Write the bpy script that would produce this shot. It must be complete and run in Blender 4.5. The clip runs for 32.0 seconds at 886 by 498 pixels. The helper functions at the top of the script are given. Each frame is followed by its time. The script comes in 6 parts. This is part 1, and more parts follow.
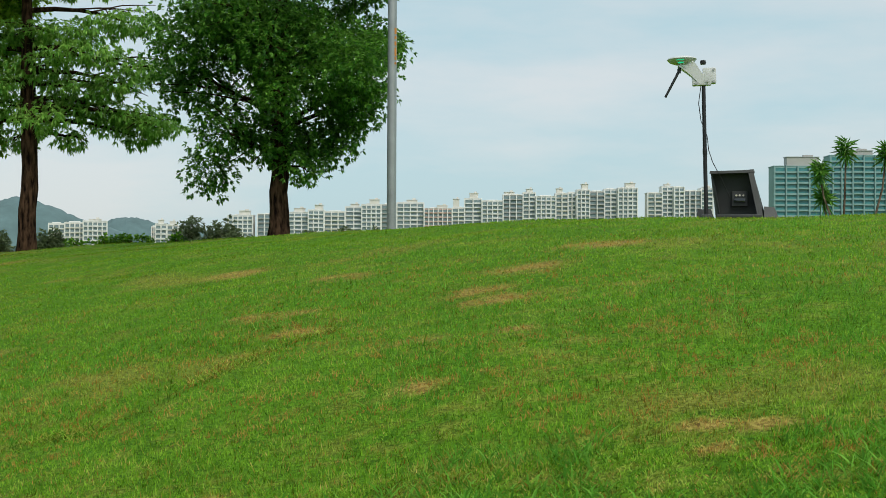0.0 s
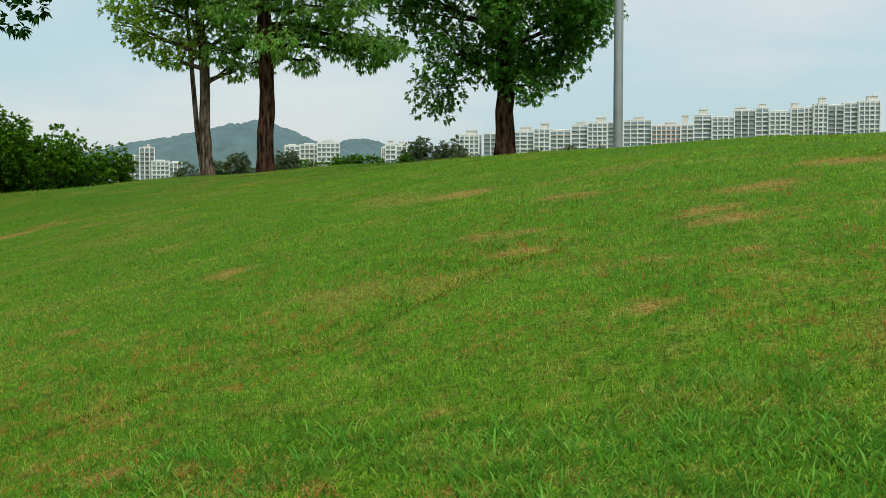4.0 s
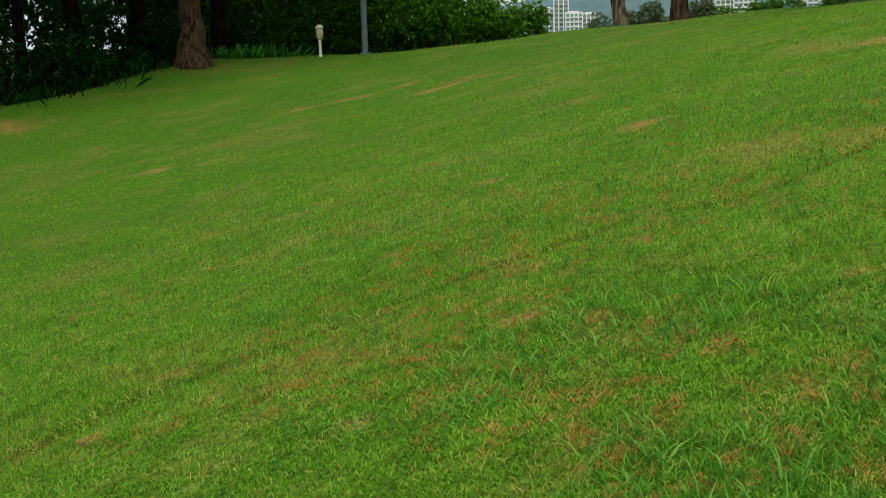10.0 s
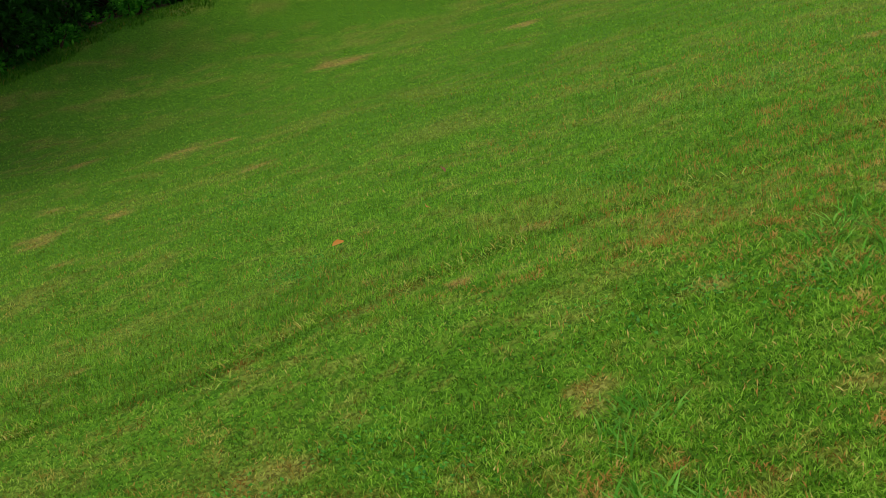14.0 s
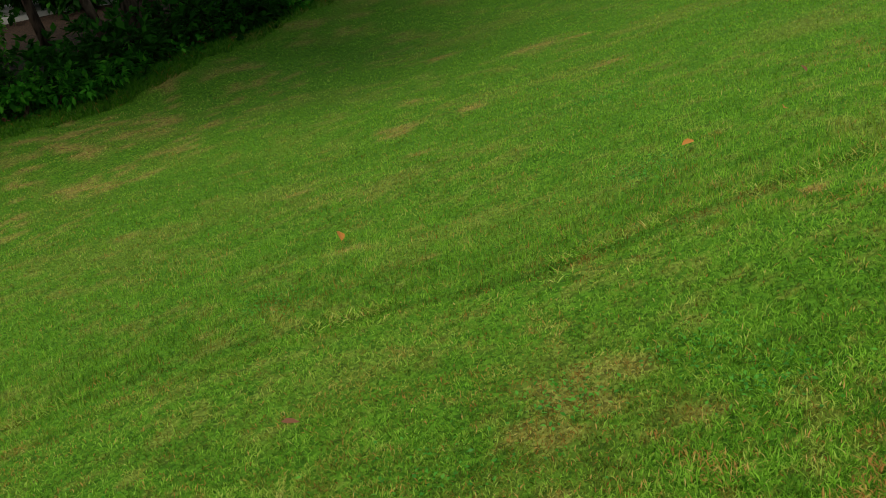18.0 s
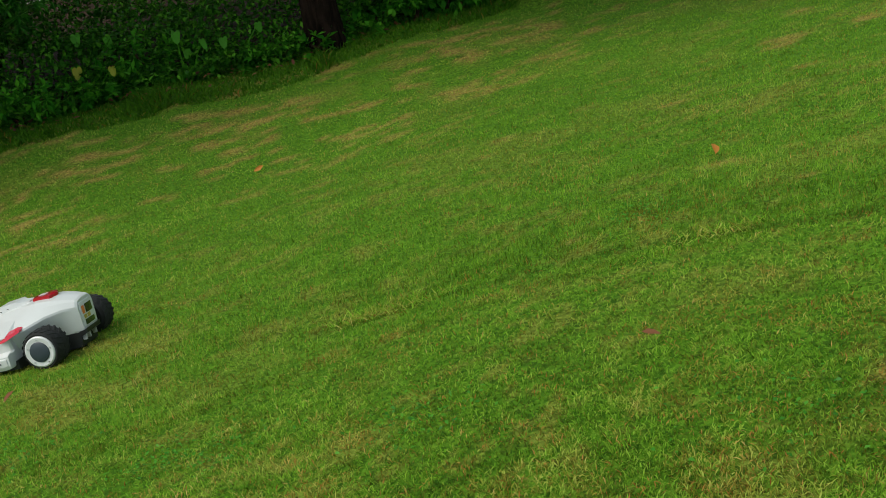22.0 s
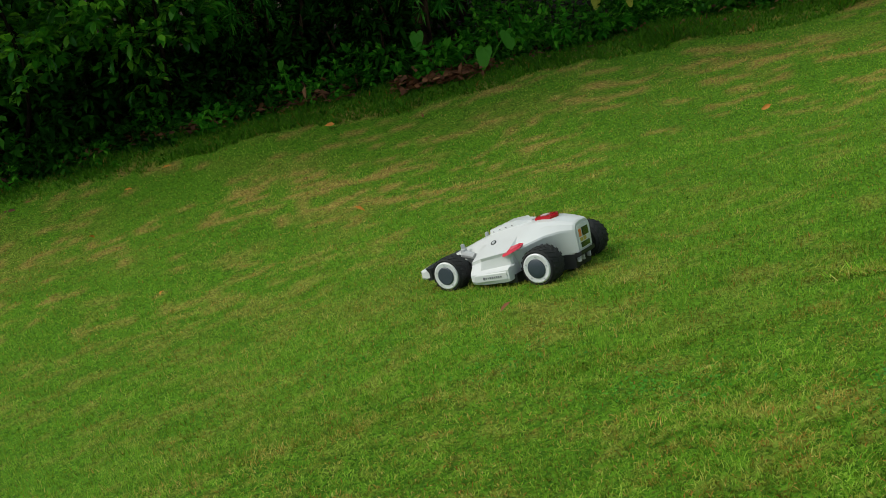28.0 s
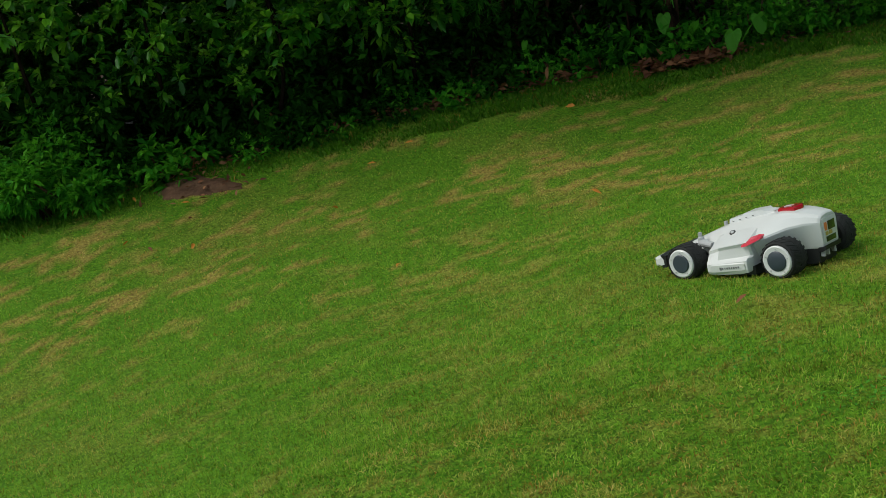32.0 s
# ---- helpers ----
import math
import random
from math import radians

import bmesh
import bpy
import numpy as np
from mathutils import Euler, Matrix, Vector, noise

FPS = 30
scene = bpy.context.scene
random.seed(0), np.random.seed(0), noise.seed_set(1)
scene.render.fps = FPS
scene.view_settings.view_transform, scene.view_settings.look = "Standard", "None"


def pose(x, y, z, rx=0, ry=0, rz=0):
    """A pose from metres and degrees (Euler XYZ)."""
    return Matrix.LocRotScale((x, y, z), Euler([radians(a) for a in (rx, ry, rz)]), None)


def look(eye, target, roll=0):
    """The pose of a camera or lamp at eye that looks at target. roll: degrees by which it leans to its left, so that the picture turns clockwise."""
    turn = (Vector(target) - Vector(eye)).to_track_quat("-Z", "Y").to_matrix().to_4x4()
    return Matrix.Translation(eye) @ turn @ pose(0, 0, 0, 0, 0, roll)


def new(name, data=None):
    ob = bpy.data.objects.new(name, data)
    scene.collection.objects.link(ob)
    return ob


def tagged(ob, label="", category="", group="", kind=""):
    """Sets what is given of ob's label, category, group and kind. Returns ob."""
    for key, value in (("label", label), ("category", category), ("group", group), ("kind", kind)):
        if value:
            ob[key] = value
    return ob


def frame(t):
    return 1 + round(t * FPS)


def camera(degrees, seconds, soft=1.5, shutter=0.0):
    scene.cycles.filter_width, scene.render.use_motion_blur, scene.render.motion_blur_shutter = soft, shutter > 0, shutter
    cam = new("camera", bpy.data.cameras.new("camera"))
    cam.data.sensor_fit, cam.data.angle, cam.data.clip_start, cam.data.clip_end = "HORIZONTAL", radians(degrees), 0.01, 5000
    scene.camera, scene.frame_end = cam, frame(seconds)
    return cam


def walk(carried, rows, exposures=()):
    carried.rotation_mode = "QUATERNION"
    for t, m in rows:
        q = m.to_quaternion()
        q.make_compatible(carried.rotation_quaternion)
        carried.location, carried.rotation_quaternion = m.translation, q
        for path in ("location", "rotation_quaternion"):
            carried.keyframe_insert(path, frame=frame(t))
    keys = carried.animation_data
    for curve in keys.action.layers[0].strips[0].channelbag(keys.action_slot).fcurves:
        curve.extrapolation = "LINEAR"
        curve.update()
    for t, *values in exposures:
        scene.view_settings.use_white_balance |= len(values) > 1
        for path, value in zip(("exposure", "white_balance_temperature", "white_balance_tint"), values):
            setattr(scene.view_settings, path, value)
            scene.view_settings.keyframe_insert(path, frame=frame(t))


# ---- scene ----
# ---- camera: on a tripod at the edge of the slope, turned to the left ----
CAM_Z = 2.0
TURNS = [
    (0, 90.694, -0.252, -0.003), (0.5, 90.175, -0.231, 1.464), (1, 89.923, -0.188, 2.418), (1.5, 89.621, -0.197, 3.898),
    (2, 88.954, -0.142, 4.965), (2.5, 88.494, -0.090, 6.496), (3, 88.246, -0.129, 7.775), (3.5, 87.354, -0.019, 9.273),
    (4, 86.820, 0.041, 10.728), (4.5, 86.570, 0.113, 12.228), (6.5, 84.405, 0.457, 17.159), (7, 84.009, 0.542, 18.937),
    (7.5, 82.859, 0.640, 20.575), (8, 82.367, 0.823, 22.417), (8.5, 82.257, 0.959, 24.247), (9, 80.690, 1.143, 26.173),
    (9.5, 80.113, 1.383, 28.096), (10, 80.024, 1.586, 30.078), (10.5, 78.805, 1.805, 32.066), (11, 77.932, 1.994, 34.138),
    (11.5, 78.003, 2.239, 36.221), (12, 77.288, 2.505, 38.313), (12.5, 75.995, 2.831, 40.545), (13, 76.005, 3.124, 42.719),
    (13.5, 75.110, 3.391, 45.042), (14, 73.918, 3.693, 47.185), (14.5, 73.742, 4.053, 49.594), (16.5, 72.083, 5.028, 56.615),
    (17, 72.090, 5.322, 58.940), (17.5, 70.865, 5.712, 61.416), (18, 70.424, 6.066, 63.676), (18.5, 70.487, 6.427, 66.130),
    (19, 69.441, 6.776, 68.230), (19.5, 68.890, 7.176, 70.611), (20, 69.082, 7.542, 72.755), (20.5, 68.707, 7.958, 75.079),
    (21, 67.909, 8.294, 77.109), (21.5, 68.150, 8.600, 79.234), (22, 68.421, 8.964, 81.386), (22.5, 68.233, 9.310, 83.468),
    (23, 67.978, 9.631, 85.568), (23.5, 68.130, 9.924, 87.627), (24, 68.386, 10.232, 89.617), (24.5, 68.470, 10.436, 91.638),
    (25, 68.490, 10.686, 93.615), (25.5, 68.696, 10.921, 95.611), (27.5, 69.498, 11.872, 103.548), (28, 69.770, 12.007, 105.537),
    (28.5, 69.875, 12.232, 107.233), (29, 70.056, 12.327, 108.478), (29.5, 70.343, 12.483, 110.242), (30, 70.479, 12.578, 111.523),
    (30.5, 70.664, 12.662, 113.123), (31, 70.873, 12.759, 114.352), (31.5, 71.133, 12.803, 115.608), (32, 71.420, 12.939, 117.272)
]
cam = camera(40.5, 32.0, soft=0.85)
walk(cam, [(t, pose(0, 0, CAM_Z, rx, ry, rz)) for t, rx, ry, rz in TURNS],
     exposures=[(0.0, 0.0), (28.0, 0.0), (32.0, -0.1)])

# ---- light: a hazy, overcast sky with a weak broad sun ----
SUN_EL, SUN_AZ = radians(52), radians(155)
world = bpy.data.worlds.new("sky")
scene.world = world
world.use_nodes = True
wn, wl = world.node_tree.nodes, world.node_tree.links
wn.clear()
w_out, w_bg = wn.new("ShaderNodeOutputWorld"), wn.new("ShaderNodeBackground")
w_sky = wn.new("ShaderNodeTexSky")
w_sky.sky_type, w_sky.sun_disc = "NISHITA", False
w_sky.sun_elevation, w_sky.sun_rotation = SUN_EL, SUN_AZ
w_sky.dust_density, w_sky.air_density, w_sky.ozone_density = 2.0, 1.0, 1.5
w_co, w_map, w_noise = wn.new("ShaderNodeTexCoord"), wn.new("ShaderNodeMapping"), wn.new("ShaderNodeTexNoise")
w_map.inputs["Scale"].default_value = (1.2, 1.2, 5.0)
w_noise.inputs["Scale"].default_value, w_noise.inputs["Detail"].default_value = 2.2, 7.0
w_noise.inputs["Roughness"].default_value = 0.55
w_ramp = wn.new("ShaderNodeValToRGB")
w_ramp.color_ramp.elements[0].position, w_ramp.color_ramp.elements[0].color = 0.4, (5.5, 7.5, 8.05, 1)
w_ramp.color_ramp.elements[1].position, w_ramp.color_ramp.elements[1].color = 0.62, (7.7, 8.3, 8.4, 1)
w_mix = wn.new("ShaderNodeMix")
w_mix.data_type = "RGBA"
w_mix.inputs["Factor"].default_value = 0.78
wl.new(w_co.outputs["Generated"], w_map.inputs["Vector"])
wl.new(w_map.outputs["Vector"], w_noise.inputs["Vector"])
wl.new(w_noise.outputs["Fac"], w_ramp.inputs["Fac"])
wl.new(w_ramp.outputs["Color"], w_mix.inputs["B"])
wl.new(w_sky.outputs["Color"], w_mix.inputs["A"])
wl.new(w_mix.outputs["Result"], w_bg.inputs["Color"])
w_bg.inputs["Strength"].default_value = 0.1
wl.new(w_bg.outputs["Background"], w_out.inputs["Surface"])

sun_data = bpy.data.lights.new("sun", "SUN")
sun_data.energy, sun_data.angle, sun_data.color = 2.5, radians(30), (1.0, 0.95, 0.85)
sun = new("sun", sun_data)
sun.matrix_world = look((math.sin(SUN_AZ) * math.cos(SUN_EL) * 50, math.cos(SUN_AZ) * math.cos(SUN_EL) * 50, math.sin(SUN_EL) * 50), (0, 0, 0))


# ---- materials ----
def nodes_of(name):
    m = bpy.data.materials.new(name)
    m.use_nodes = True
    nt = m.node_tree
    return m, nt, nt.nodes["Principled BSDF"], nt.nodes["Material Output"]


def noise_node(nt, scale, detail=4.0, rough=0.55, coord="Object"):
    co, n = nt.nodes.new("ShaderNodeTexCoord"), nt.nodes.new("ShaderNodeTexNoise")
    n.inputs["Scale"].default_value, n.inputs["Detail"].default_value, n.inputs["Roughness"].default_value = scale, detail, rough
    nt.links.new(co.outputs[coord], n.inputs["Vector"])
    return n


def ramp_node(nt, source, stops):
    r = nt.nodes.new("ShaderNodeValToRGB")
    while len(r.color_ramp.elements) < len(stops):
        r.color_ramp.elements.new(0.5)
    for e, (p, c) in zip(r.color_ramp.elements, stops):
        e.position, e.color = p, (*c, 1)
    nt.links.new(source, r.inputs["Fac"])
    return r


def mix_node(nt, fac, a, b, how="MIX"):
    m = nt.nodes.new("ShaderNodeMix")
    m.data_type, m.blend_type = "RGBA", how
    for key, v in (("Factor", fac), ("A", a), ("B", b)):
        if isinstance(v, tuple):
            m.inputs[key].default_value = (*v, 1)
        elif isinstance(v, (int, float)):
            m.inputs[key].default_value = v
        else:
            nt.links.new(v, m.inputs[key])
    return m.outputs["Result"]


def paint(name, color, rough=0.5, metal=0.0, vary=0.15, scale=6.0, bump=0.1, fine=80.0, coat=0.0, gloss=0.5):
    """A solid surface with large stains, fine grain and a little relief."""
    m, nt, bs, out = nodes_of(name)
    big, small = noise_node(nt, scale), noise_node(nt, fine, 3.0)
    dark = tuple(c * (1 - vary) for c in color)
    light = tuple(min(1, c * (1 + vary * 0.6)) for c in color)
    r = ramp_node(nt, big.outputs["Fac"], ((0.3, dark), (0.7, light)))
    col = mix_node(nt, 0.25, r.outputs["Color"], ramp_node(nt, small.outputs["Fac"], ((0.3, dark), (0.7, light))).outputs["Color"])
    nt.links.new(col, bs.inputs["Base Color"])
    bs.inputs["Roughness"].default_value, bs.inputs["Metallic"].default_value = rough, metal
    bs.inputs["Coat Weight"].default_value, bs.inputs["Specular IOR Level"].default_value = coat, gloss
    if bump:
        b = nt.nodes.new("ShaderNodeBump")
        b.inputs["Strength"].default_value, b.inputs["Distance"].default_value = bump, 0.01
        nt.links.new(small.outputs["Fac"], b.inputs["Height"])
        nt.links.new(b.outputs["Normal"], bs.inputs["Normal"])
    return m


def leaf_mat(name, dark, mid, light, rough=0.45, thin=0.4, gloss=0.25):
    """Leaves: every leaf has its own tone, and light shines through it."""
    m, nt, bs, out = nodes_of(name)
    geo = nt.nodes.new("ShaderNodeNewGeometry")
    r = ramp_node(nt, geo.outputs["Random Per Island"], ((0.0, dark), (0.55, mid), (1.0, light)))
    big = noise_node(nt, 1.3, 3.0)
    col = mix_node(nt, ramp_node(nt, big.outputs["Fac"], ((0.35, (0, 0, 0)), (0.7, (0.45, 0.45, 0.45)))).outputs["Color"], r.outputs["Color"], dark)
    nt.links.new(col, bs.inputs["Base Color"])
    bs.inputs["Roughness"].default_value = rough
    bs.inputs["Specular IOR Level"].default_value = gloss
    tr, mx = nt.nodes.new("ShaderNodeBsdfTranslucent"), nt.nodes.new("ShaderNodeMixShader")
    nt.links.new(mix_node(nt, 0.4, col, light), tr.inputs["Color"])
    mx.inputs["Fac"].default_value = thin
    nt.links.new(bs.outputs["BSDF"], mx.inputs[1])
    nt.links.new(tr.outputs["BSDF"], mx.inputs[2])
    nt.links.new(mx.outputs["Shader"], out.inputs["Surface"])
    return m


def bark_mat(name, dark, light):
    m, nt, bs, out = nodes_of(name)
    co, mp, n = nt.nodes.new("ShaderNodeTexCoord"), nt.nodes.new("ShaderNodeMapping"), nt.nodes.new("ShaderNodeTexNoise")
    mp.inputs["Scale"].default_value = (9, 9, 2.2)
    n.inputs["Scale"].default_value, n.inputs["Detail"].default_value = 2.5, 8.0
    nt.links.new(co.outputs["Object"], mp.inputs["Vector"])
    nt.links.new(mp.outputs["Vector"], n.inputs["Vector"])
    big = noise_node(nt, 1.6)
    r = ramp_node(nt, n.outputs["Fac"], ((0.36, dark), (0.62, light)))
    nt.links.new(mix_node(nt, ramp_node(nt, big.outputs["Fac"], ((0.45, (0, 0, 0)), (0.7, (0.5, 0.5, 0.5)))).outputs["Color"], r.outputs["Color"], tuple(c * 0.6 for c in dark)), bs.inputs["Base Color"])
    bs.inputs["Roughness"].default_value = 0.95
    bs.inputs["Specular IOR Level"].default_value = 0.03
    b = nt.nodes.new("ShaderNodeBump")
    b.inputs["Strength"].default_value, b.inputs["Distance"].default_value = 1.0, 0.06
    nt.links.new(n.outputs["Fac"], b.inputs["Height"])
    nt.links.new(b.outputs["Normal"], bs.inputs["Normal"])
    return m


def turf_mat(name, blade):
    """Turf. The mesh carries two values: dry (0 green to 1 straw) and tone (light or dark blade)."""
    m, nt, bs, out = nodes_of(name)
    dry, tone = nt.nodes.new("ShaderNodeAttribute"), nt.nodes.new("ShaderNodeAttribute")
    dry.attribute_name, tone.attribute_name = "dry", "tone"
    if blade:
        green = ramp_node(nt, tone.outputs["Fac"], ((0.0, (0.035, 0.115, 0.006)), (0.45, (0.115, 0.315, 0.01)), (1.0, (0.29, 0.54, 0.035))))
        straw = ramp_node(nt, tone.outputs["Fac"], ((0.0, (0.3, 0.1, 0.02)), (0.3, (0.46, 0.22, 0.05)), (0.6, (0.58, 0.39, 0.11)), (1.0, (0.7, 0.55, 0.2))))
    else:
        big, fine = noise_node(nt, 1.1, 6.0), nt.nodes.new("ShaderNodeTexVoronoi")
        fine.inputs["Scale"].default_value = 95.0
        place = nt.nodes.new("ShaderNodeTexCoord")
        nt.links.new(place.outputs["Object"], fine.inputs["Vector"])
        grain = nt.nodes.new("ShaderNodeSeparateColor")
        nt.links.new(fine.outputs["Color"], grain.inputs["Color"])
        both = mix_node(nt, 0.62, mix_node(nt, 0.5, big.outputs["Fac"], noise_node(nt, 14.0, 5.0).outputs["Fac"]), grain.outputs["Red"])
        green = ramp_node(nt, both, ((0.2, (0.03, 0.085, 0.004)), (0.5, (0.062, 0.16, 0.007)), (0.8, (0.105, 0.235, 0.013))))
        straw = ramp_node(nt, both, ((0.2, (0.13, 0.07, 0.02)), (0.5, (0.27, 0.165, 0.045)), (0.8, (0.42, 0.29, 0.09))))
        b = nt.nodes.new("ShaderNodeBump")
        b.inputs["Strength"].default_value, b.inputs["Distance"].default_value = 0.4, 0.02
        nt.links.new(grain.outputs["Red"], b.inputs["Height"])
        nt.links.new(b.outputs["Normal"], bs.inputs["Normal"])
    col = mix_node(nt, dry.outputs["Fac"], green.outputs["Color"], straw.outputs["Color"])
    if not blade:
        bare = nt.nodes.new("ShaderNodeAttribute")
        bare.attribute_name = "bare"
        mould = ramp_node(nt, both, ((0.3, (0.012, 0.008, 0.005)), (0.55, (0.035, 0.022, 0.014)), (0.75, (0.08, 0.045, 0.028))))
        col = mix_node(nt, bare.outputs["Fac"], col, mould.outputs["Color"])
    nt.links.new(col, bs.inputs["Base Color"])
    bs.inputs["Roughness"].default_value = 0.5 if blade else 0.95
    bs.inputs["Specular IOR Level"].default_value = 0.1
    if blade:
        tr, mx = nt.nodes.new("ShaderNodeBsdfTranslucent"), nt.nodes.new("ShaderNodeMixShader")
        nt.links.new(col, tr.inputs["Color"])
        mx.inputs["Fac"].default_value = 0.35
        nt.links.new(bs.outputs["BSDF"], mx.inputs[1])
        nt.links.new(tr.outputs["BSDF"], mx.inputs[2])
        nt.links.new(mx.outputs["Shader"], out.inputs["Surface"])
    return m


M = {
    "soil_turf": turf_mat("soil_turf", False),
    "blade": turf_mat("blade", True),
    "soil": paint("bare_soil", (0.12, 0.066, 0.04), 0.95, vary=0.6, scale=9, bump=0.9, fine=70, gloss=0.08),
    "dead_leaf": leaf_mat("dead_leaf", (0.07, 0.026, 0.014), (0.2, 0.075, 0.03), (0.38, 0.18, 0.08), 0.7, 0.1),
    "orange_leaf": leaf_mat("orange_leaf", (0.4, 0.11, 0.02), (0.55, 0.2, 0.03), (0.6, 0.33, 0.06), 0.6, 0.2),
    "bark_brown": bark_mat("bark_brown", (0.008, 0.005, 0.004), (0.095, 0.055, 0.034)),
    # bark inside the wood: deep shade is put into this near-black colour
    "bark_deep_shade": bark_mat("bark_deep_shade", (0.005, 0.004, 0.003), (0.026, 0.016, 0.012)),
    "bark_grey": bark_mat("bark_grey", (0.03, 0.022, 0.016), (0.2, 0.15, 0.11)),
    "bark_red": bark_mat("bark_red", (0.035, 0.02, 0.012), (0.15, 0.085, 0.05)),
    # a milder copy, with less of the wood's shade in its colour
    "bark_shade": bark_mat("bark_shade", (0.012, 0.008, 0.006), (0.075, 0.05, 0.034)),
    "leaf_tree": leaf_mat("leaf_tree", (0.008, 0.055, 0.006), (0.045, 0.21, 0.016), (0.3, 0.6, 0.09), 0.34, 0.42, 0.5),
    "leaf_layered": leaf_mat("leaf_layered", (0.06, 0.22, 0.025), (0.21, 0.47, 0.065), (0.46, 0.7, 0.17), 0.45, 0.5),
    "leaf_yellow": leaf_mat("leaf_yellow", (0.14, 0.28, 0.02), (0.3, 0.5, 0.04), (0.48, 0.65, 0.09), 0.45, 0.55),
    "leaf_hedge": leaf_mat("leaf_hedge", (0.008, 0.045, 0.003), (0.042, 0.17, 0.006), (0.28, 0.58, 0.03), 0.42, 0.35, 0.25),
    "tuft_green": leaf_mat("tuft_green", (0.045, 0.17, 0.012), (0.12, 0.37, 0.03), (0.3, 0.58, 0.09), 0.55, 0.45, 0.06),
    # near-black green: the shade inside the wood is put into this leaf colour
    "leaf_wood_shade": leaf_mat("leaf_wood_shade", (0.004, 0.024, 0.002), (0.013, 0.068, 0.005), (0.045, 0.18, 0.012), 0.6, 0.3, 0.04),
    "leaf_broad": leaf_mat("leaf_broad", (0.008, 0.07, 0.006), (0.045, 0.27, 0.014), (0.3, 0.66, 0.04), 0.36, 0.45, 0.35),
    "leaf_ivy": leaf_mat("leaf_ivy", (0.008, 0.05, 0.004), (0.035, 0.17, 0.01), (0.17, 0.5, 0.03), 0.5, 0.3, 0.06),
    "leaf_narrow": leaf_mat("leaf_narrow", (0.018, 0.12, 0.012), (0.06, 0.3, 0.024), (0.17, 0.55, 0.05), 0.5, 0.4, 0.12),
    "leaf_low": leaf_mat("leaf_low", (0.014, 0.1, 0.007), (0.045, 0.26, 0.014), (0.14, 0.46, 0.026), 0.5, 0.4, 0.05),
    "leaf_weed": leaf_mat("leaf_weed", (0.03, 0.16, 0.012), (0.07, 0.3, 0.02), (0.15, 0.44, 0.04), 0.45, 0.4, 0.2),
    "leaf_taro": leaf_mat("leaf_taro", (0.04, 0.2, 0.01), (0.1, 0.38, 0.02), (0.2, 0.52, 0.03), 0.45, 0.45, 0.2),
    "leaf_yellowed": leaf_mat("leaf_yellowed", (0.3, 0.3, 0.02), (0.42, 0.4, 0.03), (0.5, 0.45, 0.06)),
    # olive leaves lightened towards grey, with haze mixed into the colour
    "leaf_far": leaf_mat("leaf_far", (0.06, 0.09, 0.04), (0.11, 0.15, 0.07), (0.17, 0.22, 0.1)),
    "white_plastic": paint("white_plastic", (0.6, 0.61, 0.6), 0.32, vary=0.04, bump=0.02, fine=300, coat=0.15),
    "grey_plastic": paint("grey_plastic", (0.42, 0.43, 0.43), 0.4, vary=0.08, bump=0.03, fine=200),
    "rubber": paint("rubber", (0.011, 0.0115, 0.011), 0.8, vary=0.35, scale=14, bump=0.25, fine=120),
    "hub_slate": paint("hub_slate", (0.035, 0.048, 0.062), 0.45, vary=0.2, bump=0.05, fine=200),
    "black_plastic": paint("black_plastic", (0.012, 0.012, 0.013), 0.42, vary=0.25, bump=0.06, fine=150),
    "charcoal": paint("charcoal", (0.04, 0.043, 0.042), 0.62, vary=0.25, bump=0.2, fine=150),
    "red_lens": paint("red_lens", (0.62, 0.015, 0.04), 0.22, vary=0.1, bump=0.0, coat=0.6),
    "red_deep": paint("red_deep", (0.42, 0.008, 0.02), 0.25, vary=0.12, bump=0.0, coat=0.5),
    "glass_dark": paint("glass_dark", (0.01, 0.012, 0.014), 0.08, vary=0.1, bump=0.0, coat=1.0),
    "label_orange": paint("label_orange", (0.72, 0.2, 0.05), 0.5, vary=0.1, bump=0.0),
    "label_yellow": paint("label_yellow", (0.42, 0.33, 0.06), 0.5, vary=0.1, bump=0.0),
    "print_grey": paint("print_grey", (0.16, 0.165, 0.17), 0.5, vary=0.1, bump=0.0),
    "galvanised": paint("galvanised", (0.34, 0.36, 0.36), 0.45, 0.55, vary=0.22, scale=3, bump=0.05),
    "pole_green": paint("pole_green", (0.11, 0.15, 0.15), 0.5, 0.3, vary=0.25, scale=3, bump=0.05),
    "cast_dark": paint("cast_dark", (0.03, 0.033, 0.033), 0.5, 0.4, vary=0.2),
    "milky": paint("milky", (0.5, 0.42, 0.25), 0.3, vary=0.2, bump=0.0),
    "cream": paint("cream", (0.6, 0.58, 0.48), 0.6, vary=0.3, scale=20),
    "orange_paint": paint("orange_paint", (0.6, 0.24, 0.03), 0.6, vary=0.25, scale=40),
    "stone_pale": paint("stone_pale", (0.36, 0.34, 0.3), 0.9, vary=0.2, scale=3, bump=0.4),
    # green woods tinted blue-grey: distance haze is painted into the base colour
    "ridge_haze": paint("ridge_haze", (0.10, 0.165, 0.17), 1.0, vary=0.25, scale=0.02, bump=0.0, fine=0.09),
}
glow, g_nt, g_bs, g_out = nodes_of("led_green")
g_bs.inputs["Base Color"].default_value = (0.02, 0.6, 0.3, 1)
g_bs.inputs["Emission Color"].default_value, g_bs.inputs["Emission Strength"].default_value = (0.03, 0.8, 0.42, 1), 0.6
M["led_green"] = glow


# ---- plan of the hillside: height of the ground and border of the lawn ----
HILL = (0.8971, 1.6477, 1.0543, 0.0742, 1.0834, -1.0682, -0.4303, -1.2179, -0.3798, -0.883, 0.0612, 0.0404, 0.0576, 0.3204, 0.4296)
